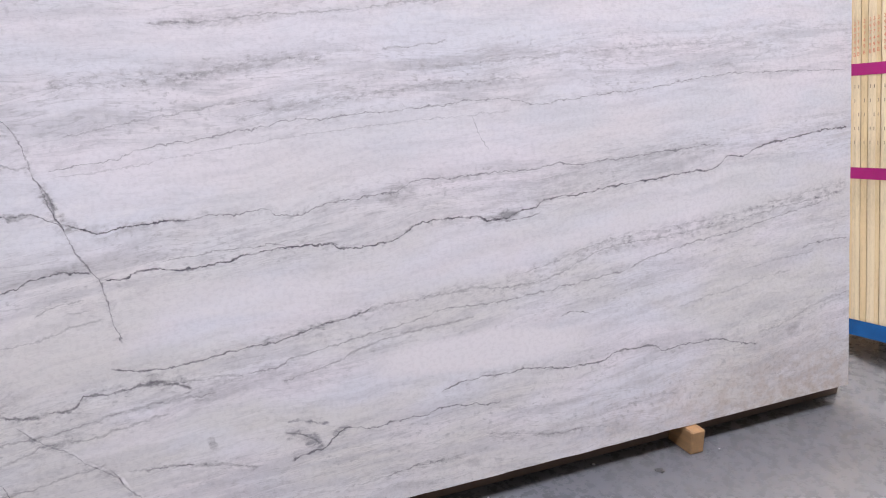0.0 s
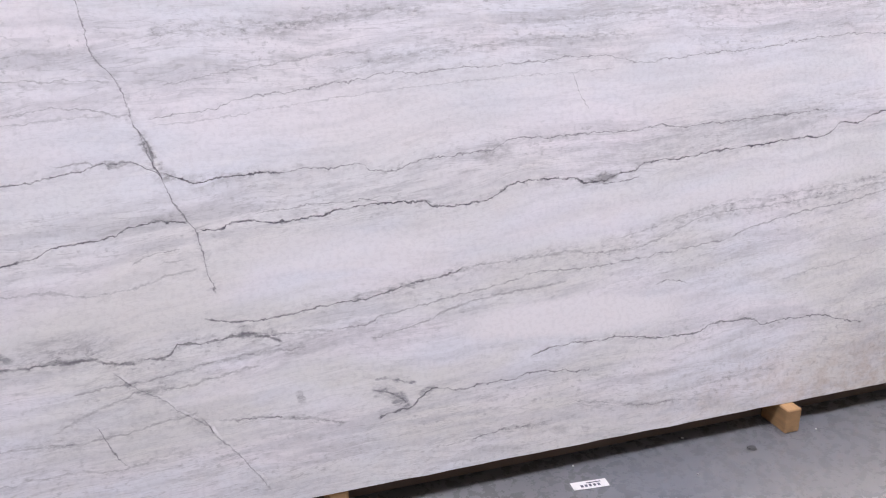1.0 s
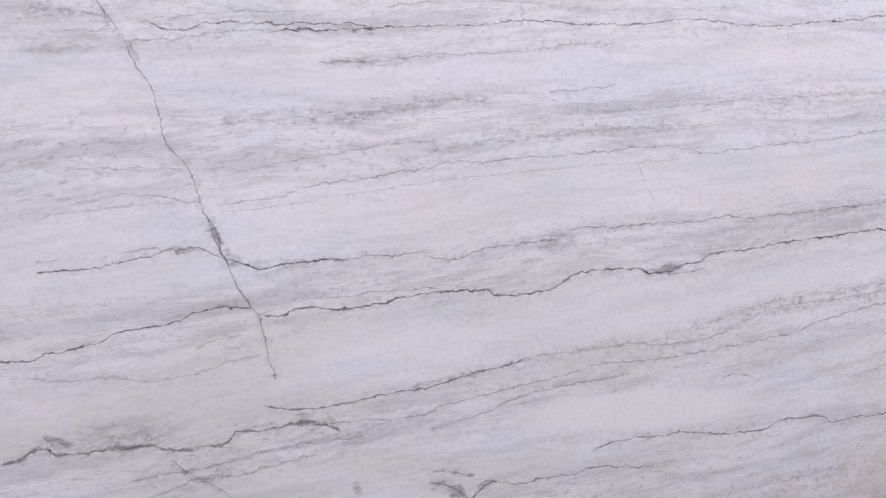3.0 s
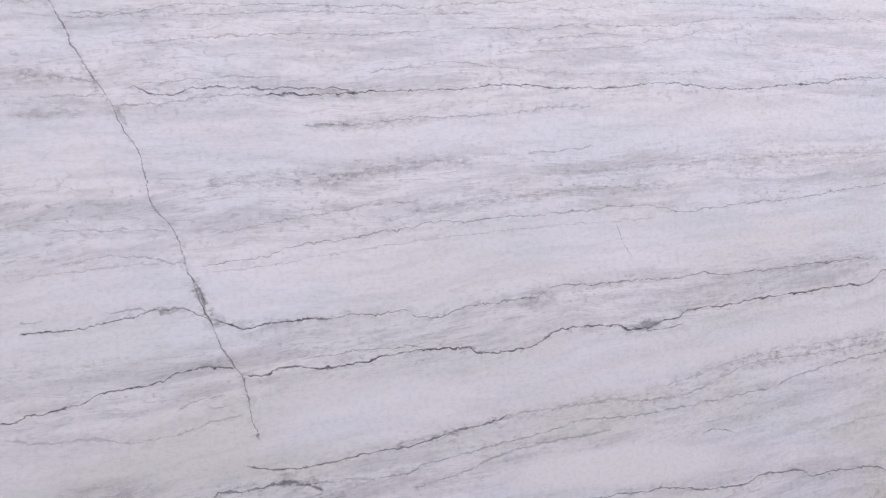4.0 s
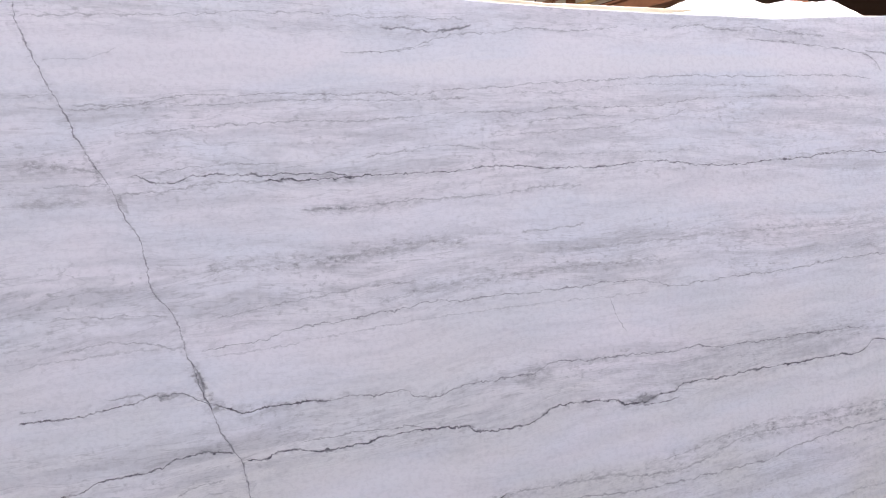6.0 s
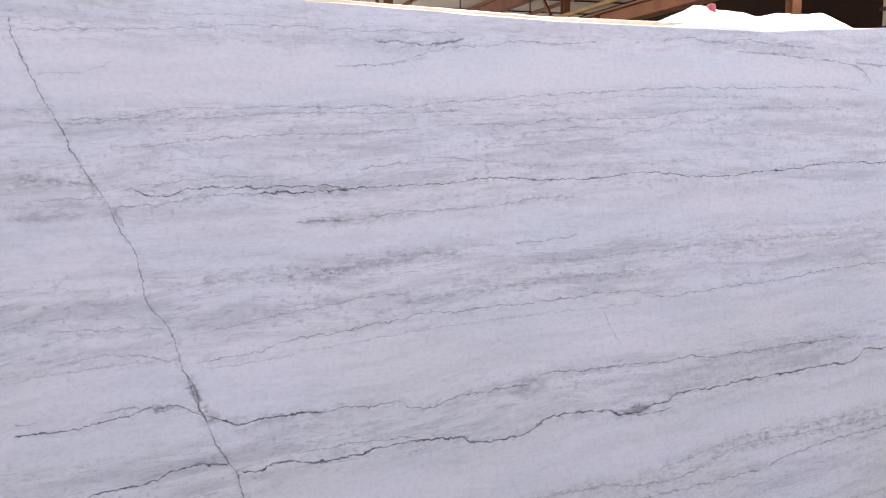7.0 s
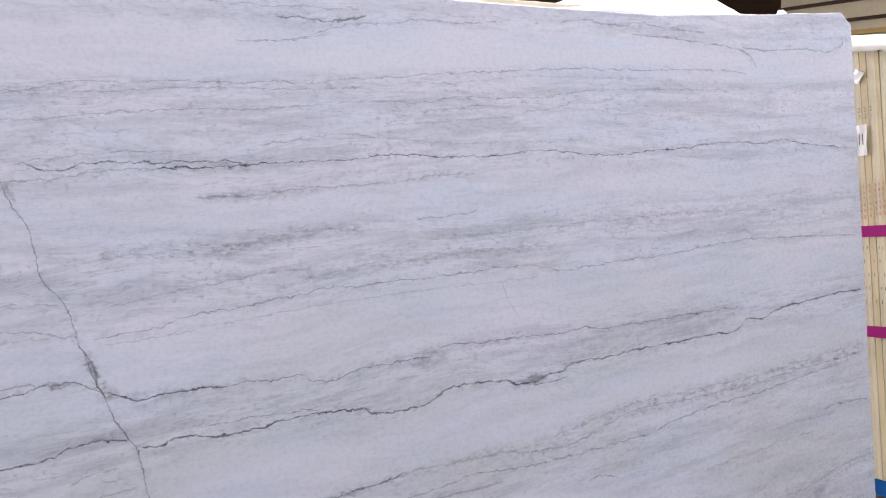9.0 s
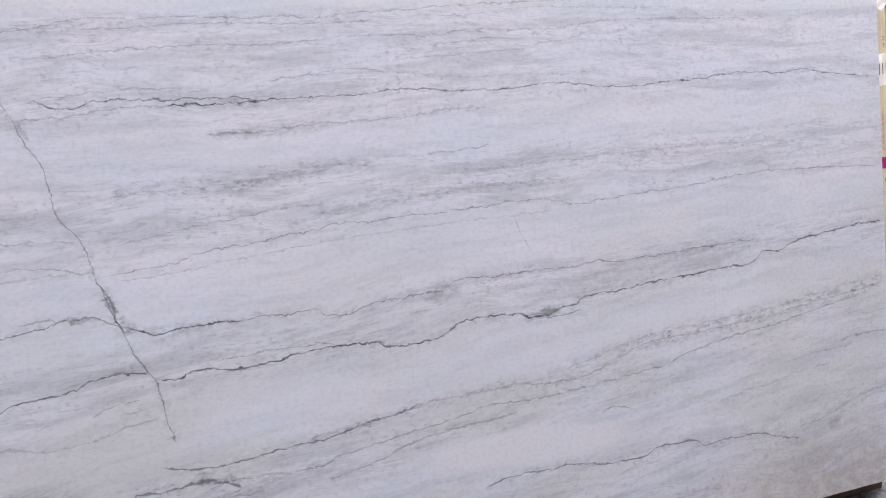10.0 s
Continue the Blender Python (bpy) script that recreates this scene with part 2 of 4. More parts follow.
seam("h", "dark feathered seam", 0.0045, 0.85, 0.50, [(0.597, 0.533), (0.652, 0.517), (0.736, 0.507), (0.794, 0.510), (0.883, 0.519), (0.972, 0.525), (1.033, 0.530), (1.095, 0.542), (1.127, 0.551), (1.190, 0.555), (1.237, 0.563), (1.285, 0.573)])
seam("h", "soft run of the feathered seam", 0.0045, 0.38, 0.80, [(1.240, 0.563), (1.285, 0.573), (1.350, 0.579), (1.408, 0.581), (1.516, 0.582), (1.601, 0.585), (1.688, 0.574), (1.758, 0.572), (1.994, 0.625), (2.120, 0.650), (2.228, 0.649), (2.340, 0.657), (2.455, 0.662), (2.574, 0.669), (2.697, 0.687), (2.823, 0.699), (2.954, 0.708), (3.090, 0.735)])
seam("h", "upper feather", 0.0035, 0.30, 0.60, [(1.700, 0.600), (1.850, 0.622), (2.000, 0.655), (2.160, 0.676), (2.340, 0.684), (2.560, 0.694), (2.800, 0.722), (3.080, 0.752)])
seam("h", "dip of the second seam", 0.0034, 0.80, 0.30, [(0.545, 0.893), (0.583, 0.876), (0.623, 0.867), (0.678, 0.875), (0.747, 0.878), (0.818, 0.873)])
seam("h", "lower strand of the feathered seam", 0.0040, 0.55, 0.30, [(0.924, 0.456), (1.000, 0.458), (1.047, 0.472), (1.109, 0.484), (1.188, 0.490), (1.252, 0.502), (1.349, 0.512), (1.432, 0.524), (1.516, 0.538), (1.601, 0.534), (1.688, 0.533), (1.777, 0.538), (1.867, 0.544), (2.116, 0.564), (2.226, 0.591), (2.338, 0.611), (2.454, 0.628), (2.573, 0.635), (2.696, 0.655), (2.823, 0.673), (3.008, 0.699)])
seam("h", "soft lower edge", 0.0050, 0.45, 0.40, [(1.013, 0.414), (1.107, 0.430), (1.187, 0.447), (1.235, 0.465), (1.316, 0.480), (1.432, 0.492), (1.516, 0.495), (1.602, 0.502)])
seam("h", "thick lower left seam", 0.0080, 0.80, 0.60, [(0.004, 0.460), (0.031, 0.463), (0.063, 0.473), (0.095, 0.487), (0.131, 0.468), (0.193, 0.465), (0.244, 0.468), (0.283, 0.466), (0.322, 0.465), (0.360, 0.453), (0.426, 0.441), (0.453, 0.446), (0.494, 0.444), (0.520, 0.458), (0.534, 0.472), (0.592, 0.468), (0.627, 0.469), (0.663, 0.475), (0.719, 0.468), (0.762, 0.455), (0.790, 0.437)])
seam("h", "continuation of the thick seam", 0.0050, 0.40, 0.40, [(0.678, 0.483), (0.762, 0.466), (0.850, 0.460), (0.924, 0.454)])
seam("h", "grey strand", 0.0050, 0.45, 0.40, [(0.275, 0.385), (0.381, 0.389), (0.476, 0.395), (0.560, 0.409), (0.673, 0.421), (0.760, 0.423), (0.848, 0.418)])
seam("h", "lower grey strand", 0.0060, 0.40, 0.40, [(0.226, 0.291), (0.309, 0.330), (0.391, 0.355), (0.447, 0.369), (0.556, 0.362), (0.585, 0.373), (0.671, 0.384), (0.729, 0.392)])
seam("h", "short grey strand", 0.0060, 0.40, 0.40, [(0.236, 0.260), (0.329, 0.261), (0.439, 0.274), (0.509, 0.286), (0.565, 0.289)])
seam("h", "low left strand", 0.0060, 0.30, 0.50, [(0.009, 0.281), (0.059, 0.276), (0.159, 0.269), (0.250, 0.263)])
seam("h", "lowest left strand", 0.0050, 0.30, 0.40, [(0.034, 0.176), (0.163, 0.183), (0.242, 0.188), (0.348, 0.176), (0.459, 0.188), (0.544, 0.198)])
seam("h", "left streak", 0.0050, 0.35, 0.30, [(0.042, 0.656), (0.090, 0.654), (0.150, 0.641), (0.262, 0.636), (0.337, 0.619), (0.402, 0.619), (0.469, 0.633), (0.538, 0.647), (0.606, 0.655)])
seam("h", "arched seam", 0.0040, 0.85, 0.50, [(1.473, 0.297), (1.499, 0.305), (1.568, 0.316), (1.656, 0.315), (1.781, 0.310), (1.873, 0.294), (1.948, 0.288), (2.015, 0.285), (2.081, 0.303), (2.159, 0.306), (2.238, 0.300), (2.279, 0.281), (2.328, 0.284), (2.398, 0.282), (2.469, 0.281), (2.566, 0.256), (2.665, 0.233)])
seam("h", "tail seam", 0.0040, 0.80, 0.30, [(1.181, 0.256), (1.230, 0.239), (1.271, 0.234), (1.345, 0.240), (1.430, 0.240), (1.481, 0.248), (1.568, 0.240), (1.639, 0.230), (1.669, 0.231)])
seam("h", "blot edge", 0.0070, 0.70, 0.70, [(1.008, 0.273), (1.069, 0.252), (1.116, 0.210)])
seam("h", "blot stem", 0.0060, 0.90, 0.50, [(1.020, 0.193), (1.068, 0.202), (1.116, 0.210), (1.148, 0.231), (1.170, 0.243), (1.201, 0.250)])
seam("h", "dotted line", 0.0060, 0.50, 0.40, [(1.043, 0.305), (1.079, 0.292), (1.126, 0.274)])
seam("h", "faint low line", 0.0040, 0.40, 0.30, [(0.605, 0.262), (0.720, 0.245), (0.793, 0.237), (0.867, 0.219), (0.927, 0.199)])
seam("h", "faint bottom line", 0.0040, 0.30, 0.30, [(1.176, 0.075), (1.276, 0.084), (1.411, 0.092), (1.533, 0.079)])
seam("h", "small hook", 0.0040, 0.80, 0.10, [(1.884, 0.454), (1.915, 0.461), (1.952, 0.459), (1.995, 0.444)])
seam("h", "right hook", 0.0040, 0.60, 0.30, [(2.869, 0.539), (2.901, 0.547), (2.981, 0.553), (3.091, 0.554)])
seam("h", "right streak", 0.0050, 0.25, 0.30, [(2.332, 0.412), (2.449, 0.432), (2.569, 0.442), (2.694, 0.464), (2.822, 0.469)])
seam("h", "right line", 0.0040, 0.28, 0.20, [(2.644, 0.500), (2.745, 0.516), (2.848, 0.518), (2.928, 0.519)])
seam("h", "right bottom streak", 0.0060, 0.30, 0.50, [(2.666, 0.269), (2.794, 0.288), (2.927, 0.328), (3.092, 0.354)])
seam("h", "low right line", 0.0040, 0.30, 0.30, [(1.604, 0.133), (1.785, 0.096), (1.879, 0.088), (2.071, 0.069)])
seam("v", "long fissure", 0.0033, 0.72, 0.40, [(0.639, 0.587), (0.622, 0.646), (0.614, 0.699), (0.603, 0.746), (0.584, 0.776), (0.554, 0.834), (0.537, 0.884), (0.520, 0.926), (0.499, 0.983), (0.483, 1.038), (0.464, 1.108), (0.434, 1.150), (0.414, 1.192), (0.401, 1.260), (0.391, 1.308), (0.361, 1.356), (0.345, 1.399), (0.334, 1.424), (0.316, 1.455), (0.299, 1.478), (0.260, 1.558), (0.233, 1.624), (0.211, 1.664), (0.173, 1.755), (0.157, 1.794), (0.144, 1.859)])
seam("v", "parallel fissure strand", 0.0050, 0.60, 0.40, [(0.546, 0.873), (0.526, 0.905), (0.523, 0.937), (0.511, 0.968), (0.491, 1.004)])
seam("v", "lower fissure", 0.0040, 0.50, 0.40, [(0.725, 0.040), (0.682, 0.114), (0.635, 0.176), (0.602, 0.219), (0.576, 0.254), (0.510, 0.309), (0.472, 0.344), (0.421, 0.380), (0.371, 0.430)])
seam("v", "lower fissure strand", 0.0040, 0.60, 0.30, [(0.595, 0.221), (0.583, 0.250), (0.564, 0.278)])
seam("v", "short fissure", 0.0035, 0.75, 0.10, [(0.389, 0.177), (0.358, 0.215), (0.344, 0.244), (0.333, 0.275), (0.322, 0.299)])
seam("v", "scratch", 0.0025, 0.50, 0.00, [(1.675, 0.976), (1.644, 1.046), (1.630, 1.083)])
seam("v", "corner curl", 0.0050, 0.60, 0.40, [(3.041, 1.806), (3.063, 1.833), (3.054, 1.855)])
seam("v", "corner fork", 0.0050, 0.40, 0.50, [(2.655, 1.730), (2.617, 1.776), (2.573, 1.797)])
seam("h", "short line in the bedding", 0.0030, 0.45, 0.20, [(1.406, 1.571), (1.493, 1.581), (1.582, 1.590), (1.690, 1.588)])
seam("h", "branching line in the bedding", 0.0030, 0.40, 0.30, [(1.726, 1.569), (1.764, 1.577), (1.840, 1.589), (1.939, 1.613)])
seam("h", "pale line in the bedding", 0.0030, 0.35, 0.25, [(1.287, 1.534), (1.370, 1.540), (1.456, 1.546), (1.579, 1.556), (1.725, 1.561)])
seam("h", "line over the top seam", 0.0030, 0.30, 0.30, [(1.269, 1.506), (1.402, 1.494), (1.575, 1.485), (1.758, 1.487), (1.990, 1.498)])
seam("h", "short line in the blue band", 0.0035, 0.45, 0.20, [(1.371, 1.272), (1.423, 1.276), (1.492, 1.280), (1.572, 1.290)])
seam("h", "line over the top strand", 0.0030, 0.45, 0.30, [(0.396, 1.453), (0.467, 1.461), (0.545, 1.470), (0.640, 1.473), (0.736, 1.474)])
seam("h", "dash over the top strand", 0.0030, 0.45, 0.10, [(0.736, 1.463), (0.764, 1.464), (0.800, 1.466)])
seam("h", "streak in the grey band", 0.0050, 0.25, 0.80, [(0.535, 1.213), (0.683, 1.223), (0.796, 1.225), (0.942, 1.242), (1.095, 1.257), (1.222, 1.257)])
seam("h", "second streak in the grey band", 0.0040, 0.25, 0.70, [(0.965, 1.109), (1.152, 1.145), (1.348, 1.159), (1.555, 1.173), (1.831, 1.175)])
seam("h", "edge of the pale band", 0.0040, 0.22, 0.50, [(1.471, 1.218), (1.741, 1.230), (2.031, 1.243), (2.345, 1.252), (2.684, 1.247)])
seam("h", "feather below the left seam", 0.0030, 0.45, 0.30, [(0.444, 0.677), (0.465, 0.693), (0.492, 0.701), (0.565, 0.707)])
seam("h", "second feather below the left seam", 0.0030, 0.40, 0.30, [(0.503, 0.675), (0.537, 0.680), (0.584, 0.684)])
seam("h", "line near the foot", 0.0040, 0.35, 0.40, [(1.281, 0.084), (1.348, 0.090), (1.416, 0.092), (1.519, 0.090)])
seam("h", "dotted line near the foot", 0.0040, 0.35, 0.40, [(1.607, 0.143), (1.696, 0.120), (1.806, 0.097), (1.956, 0.078)])
seam("h", "curl near the foot", 0.0040, 0.30, 0.50, [(2.080, 0.106), (2.109, 0.119), (2.168, 0.125), (2.247, 0.135), (2.329, 0.119)])
seam("h", "dots near the foot", 0.0050, 0.45, 0.40, [(0.644, 0.252), (0.730, 0.245), (0.846, 0.221), (0.936, 0.195)])
seam("v", "small crack in the thick seam", 0.0030, 0.60, 0.20, [(0.113, 0.460), (0.108, 0.498), (0.095, 0.524)])
stain(1.075, 0.245, 0.065, 0.026, -38, 1.1)
stain(1.045, 0.303, 0.012, 0.006, 0, 1.0)
stain(1.080, 0.292, 0.014, 0.007, -20, 1.0)
stain(1.125, 0.275, 0.012, 0.006, -20, 0.9)
stain(1.165, 0.245, 0.034, 0.014, 15, 1.1)
stain(0.820, 0.285, 0.024, 0.015, -60, 1.1)
stain(1.710, 0.785, 0.080, 0.020, 8, 0.9)
stain(1.390, 0.880, 0.070, 0.040, 0, 0.7)
stain(0.130, 0.500, 0.040, 0.016, -25, 1.1)
stain(0.280, 0.500, 0.170, 0.050, 0, 0.75)
stain(0.900, 0.430, 0.200, 0.035, 8, 0.40)
stain(0.300, 0.290, 0.250, 0.050, 10, 0.30)
stain(2.250, 1.835, 0.300, 0.030, -4, 0.18)
stain(0.512, 0.955, 0.050, 0.011, -62, 1.0)
stain(0.545, 0.900, 0.050, 0.020, -50, 0.8)
stain(0.440, 0.925, 0.055, 0.011, -5, 0.8)
stain(0.535, 0.788, 0.060, 0.013, 6, 0.9)
stain(0.360, 1.380, 0.030, 0.009, -62, 0.8)
stain(1.010, 0.535, 0.060, 0.014, 8, 0.8)
stain(1.110, 0.545, 0.060, 0.016, 5, 0.7)
stain(2.830, 0.255, 0.040, 0.030, 0, 0.7)
stain(2.850, 0.060, 0.090, 0.050, 20, 0.30)
stain(1.560, 0.060, 0.040, 0.016, -10, 0.5)
stain(0.250, 1.400, 0.160, 0.030, 0, 0.40)
stain(0.950, 1.360, 0.200, 0.022, 3, 0.45)
stain(0.140, 1.470, 0.120, 0.030, 0, 0.40)
stain(2.300, 0.900, 0.260, 0.050, 3, 0.35)
stain(1.900, 0.860, 0.300, 0.045, 3, 0.40)
stain(0.914, 1.268, 0.012, 0.005, -5, 1.00)
stain(0.875, 1.221, 0.100, 0.022, 6, 0.55)
stain(0.204, 1.387, 0.100, 0.022, 0, 0.45)
stain(0.859, 1.354, 0.060, 0.008, 3, 0.50)
stain(1.193, 0.156, 0.009, 0.007, 0, 0.90)
stain(1.333, 0.151, 0.006, 0.005, 0, 0.90)
stain(1.646, 0.049, 0.022, 0.012, -30, 0.60)
stain(1.032, 0.303, 0.010, 0.005, -15, 1.10)
stain(1.079, 0.289, 0.012, 0.006, -15, 1.10)
stain(1.122, 0.275, 0.010, 0.005, -10, 1.00)
stain(2.217, 0.431, 0.200, 0.018, 8, 0.35)
stain(1.134, 0.525, 0.020, 0.010, 0, 0.60)
stain(1.722, 0.787, 0.050, 0.012, 10, 1.10)
stain(0.079, 0.424, 0.070, 0.020, 0, 0.40)
stain(0.459, 0.363, 0.100, 0.018, 12, 0.45)
stain(0.560, 0.253, 0.050, 0.030, -40, 0.35)
stain(1.620, 0.395, 0.420, 0.070, -3, -1.00)
stain(2.250, 0.720, 0.500, 0.045, 6, -0.45)
stain(0.950, 0.660, 0.300, 0.060, -4, -0.45)
stain(1.700, 1.735, 0.900, 0.035, 2, -0.60)
stain(0.600, 0.340, 0.120, 0.030, 10, -0.35)


def quartzite(lo, hi):
    """The stone between two heights of the slab: every course has the seams that reach into it."""
    mat, nt, bsdf = material("white_quartzite", 0.32)
    q = Net(nt)
    tex = nt.nodes.new("ShaderNodeTexCoord")
    sep = nt.nodes.new("ShaderNodeSeparateXYZ")
    nt.links.new(tex.outputs["Object"], sep.inputs[0])
    at, u0, v0 = tex.outputs["Object"], sep.outputs[0], sep.outputs[2]
    jag_coarse = q.noise(at, 9.0, 3, 0.6)
    jag_mid = q.noise(q.coords(offset=(9, 0, 3)), 30.0, 2, 0.5)
    jag_fine = q.noise(at, 85.0, 2, 0.7)
    shiver = q.math("MULTIPLY_ADD", q.math("SUBTRACT", jag_fine, 0.5), 0.011, q.math("MULTIPLY", q.math("SUBTRACT", jag_coarse, 0.5), 0.012))
    shiver = q.math("MULTIPLY_ADD", q.math("SUBTRACT", jag_mid, 0.5), 0.020, shiver)
    uj, vj = q.math("ADD", u0, shiver), q.math("ADD", v0, shiver)
    # the bedding climbs along the slab, steeply in the lower half and hardly at all near the top
    climb = q.curve(q.math("MULTIPLY", v0, 1 / SLAB_H), [(0.0, 0.05), (0.2, 0.30), (0.32, 0.40), (0.42, 0.36), (0.58, 0.20), (0.74, 0.07), (0.86, 0.09), (1.0, 0.0)])
    bend = q.math("MULTIPLY", q.math("SUBTRACT", q.noise(q.coords(scale=(1, 1, 1.5), offset=(3, 0, 8)), 1.7, 3, 0.5), 0.5), 0.10)
    bed_v = q.math("ADD", q.math("SUBTRACT", v0, q.math("MULTIPLY", climb, q.math("MULTIPLY", q.math("SUBTRACT", u0, 1.5), 0.2))), bend)
    bed_at = q.vector(u0, 0.0, q.math("MULTIPLY_ADD", shiver, 0.15, bed_v))
    broken = q.ramp(q.noise(q.stretched(bed_at, (1, 1, 2.0), (3, 0, 1)), 22.0, 6, 0.78), 0.36, 0.56, 0.24, 1.05)
    swell = q.ramp(q.noise(q.coords(offset=(7, 0, 2)), 20.0, 4, 0.7), 0.34, 0.66, 0.35, 1.35)
    cloud = q.ramp(q.noise(q.stretched(bed_at, (1.0, 1.0, 2.4)), 24.0, 6, 0.78, 0.3), 0.42, 0.62)
    ink, haze, smudge, pale, clear = 0.0, 0.0, 0.0, 0.0, 0.0
    for kind, width, strength, halo, points in SEAMS:
        reach = 0.03 + 5 * width
        if max(p[1] for p in points) + reach < lo or min(p[1] for p in points) - reach > hi:
            continue
        a = 0 if kind == "h" else 1
        along, across = (u0, vj) if kind == "h" else (v0, uj)
        start, end = points[0][a], points[-1][a]
        low, high = min(p[1 - a] for p in points) - 0.01, max(p[1 - a] for p in points) + 0.01
        t = q.math("MULTIPLY_ADD", along, 1 / (end - start), -start / (end - start))
        f = q.curve(t, [((p[a] - start) / (end - start), (p[1 - a] - low) / (high - low)) for p in points])
        off = q.math("SUBTRACT", q.math("MULTIPLY_ADD", f, high - low, low), across)
        d = q.math("ABSOLUTE", off)
        ends = q.ramp(q.math("MULTIPLY", q.math("SUBTRACT", 1.0, t), t), 0.0, min(0.20, 0.012 / (end - start)))
        line = q.ramp(d, width * 0.12, q.math("MULTIPLY", swell, width * 0.9), strength * (0.78 + 0.24 * strength), 0.0)
        ink = q.math("MULTIPLY_ADD", line, ends, ink)
        if kind == "v" and width > 0.0035:
            beside = q.ramp(q.math("ABSOLUTE", q.math("ADD", off, 0.007)), 0.001, 0.007, 1.0, 0.0)
            pale = q.math("MULTIPLY_ADD", beside, ends, pale)
        if halo:
            haze = q.math("MULTIPLY_ADD", q.ramp(d, 0.0, 0.012 + width * 4.5, halo, 0.0), ends, haze)
    for u, v, ru, rv, tilt, strength in STAINS:
        if v + max(ru, rv) + 0.03 < lo or v - max(ru, rv) - 0.03 > hi:
            continue
        c, s = math.cos(radians(tilt)), math.sin(radians(tilt))
        du, dv = q.math("SUBTRACT", uj, u), q.math("SUBTRACT", vj, v)
        a = q.math("MULTIPLY_ADD", du, c / ru, q.math("MULTIPLY", dv, s / ru))
        b = q.math("MULTIPLY_ADD", du, -s / rv, q.math("MULTIPLY", dv, c / rv))
        r = q.math("MULTIPLY_ADD", a, a, q.math("MULTIPLY", b, b))
        if strength > 0:
            smudge = q.math("ADD", q.ramp(r, 0.05, 1.0, strength, 0.0), smudge)
        else:
            clear = q.math("ADD", q.ramp(r, 0.35, 1.0, -strength, 0.0), clear)
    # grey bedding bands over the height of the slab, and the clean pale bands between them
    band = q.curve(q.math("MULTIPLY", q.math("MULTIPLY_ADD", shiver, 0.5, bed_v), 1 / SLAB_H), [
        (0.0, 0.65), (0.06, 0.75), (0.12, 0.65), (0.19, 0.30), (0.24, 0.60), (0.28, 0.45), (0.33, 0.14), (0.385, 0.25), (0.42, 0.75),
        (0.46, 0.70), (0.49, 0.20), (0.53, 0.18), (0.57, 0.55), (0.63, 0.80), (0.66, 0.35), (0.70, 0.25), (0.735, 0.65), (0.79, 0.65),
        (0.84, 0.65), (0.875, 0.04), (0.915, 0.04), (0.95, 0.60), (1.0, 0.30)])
    veil_a = q.ramp(q.noise(q.stretched(bed_at, (0.9, 1, 9.0), (1, 0, 4)), 2.4, 4, 0.58, 0.2), 0.43, 0.65)
    veil_b = q.ramp(q.noise(q.stretched(bed_at, (1.0, 1, 5.5), (6, 0, 2)), 8.0, 4, 0.6, 0.3), 0.47, 0.68)
    hair = q.ramp(q.noise(q.stretched(bed_at, (1.0, 1, 3.0), (2, 0, 9)), 20.0, 4, 0.6), 0.52, 0.70)
    grains = q.ramp(q.noise(q.stretched(bed_at, (1, 1, 1.6), (5, 0, 5)), 44.0, 4, 0.62), 0.53, 0.67)
    zone = q.ramp(q.noise(q.stretched(bed_at, (1, 1, 3.0), (8, 0, 4)), 3.6, 5, 0.68), 0.42, 0.62)
    grit = q.ramp(q.noise(q.coords(scale=(1, 1, 1.4)), 70.0, 5, 0.7), 0.40, 0.66)
    sugar = q.ramp(q.noise(q.stretched(bed_at, (1, 1, 1.8), (5, 0, 9)), 40.0, 4, 0.7), 0.62, 0.74)
    hue = q.ramp(q.noise(q.stretched(bed_at, (1, 1, 3.0), (4, 0, 7)), 1.9, 2, 0.5), 0.36, 0.64)
    mottle = q.ramp(q.noise(q.coords(scale=(1, 1, 1.5), offset=(8, 0, 4)), 17.0, 5, 0.68), 0.40, 0.64)
    bed = q.noise(q.stretched(bed_at, (0.8, 1.0, 8.0), (6, 0, 2)), 2.2, 4, 0.55, 0.25)
    thread = q.ramp(q.math("ABSOLUTE", q.math("SUBTRACT", bed, 0.50)), 0.001, 0.010, 1.0, 0.0)
    for level in (0.44, 0.57):
        thread = q.math("MAXIMUM", thread, q.ramp(q.math("ABSOLUTE", q.math("SUBTRACT", bed, level)), 0.001, 0.009, 1.0, 0.0))
    chalk = q.noise(q.stretched(bed_at, (0.7, 1.0, 6.0), (1, 0, 8)), 1.8, 3, 0.45, 0.3)
    chalk = q.ramp(q.math("ABSOLUTE", q.math("SUBTRACT", chalk, 0.5)), 0.004, 0.035, 1.0, 0.0)
    ground = q.mix(hue, (0.850, 0.822, 0.862), (0.790, 0.805, 0.862))
    # cream patches of the stone, also dimming its foot like the light's fall-off
    warm_dim = q.math("MULTIPLY", q.ramp(q.noise(q.stretched(bed_at, (1, 1, 2.5), (2, 0, 6)), 1.8, 3, 0.5), 0.36, 0.62), q.ramp(v0, 0.35, 1.35, 0.95, 0.15))
    ground = q.mix(warm_dim, ground, (0.750, 0.742, 0.720))
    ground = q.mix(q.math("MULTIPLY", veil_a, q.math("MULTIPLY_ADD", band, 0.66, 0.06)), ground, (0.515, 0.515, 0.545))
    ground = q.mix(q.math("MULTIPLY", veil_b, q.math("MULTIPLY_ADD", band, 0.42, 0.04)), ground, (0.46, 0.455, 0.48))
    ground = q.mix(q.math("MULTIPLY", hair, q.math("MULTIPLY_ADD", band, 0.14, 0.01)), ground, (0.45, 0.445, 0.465))
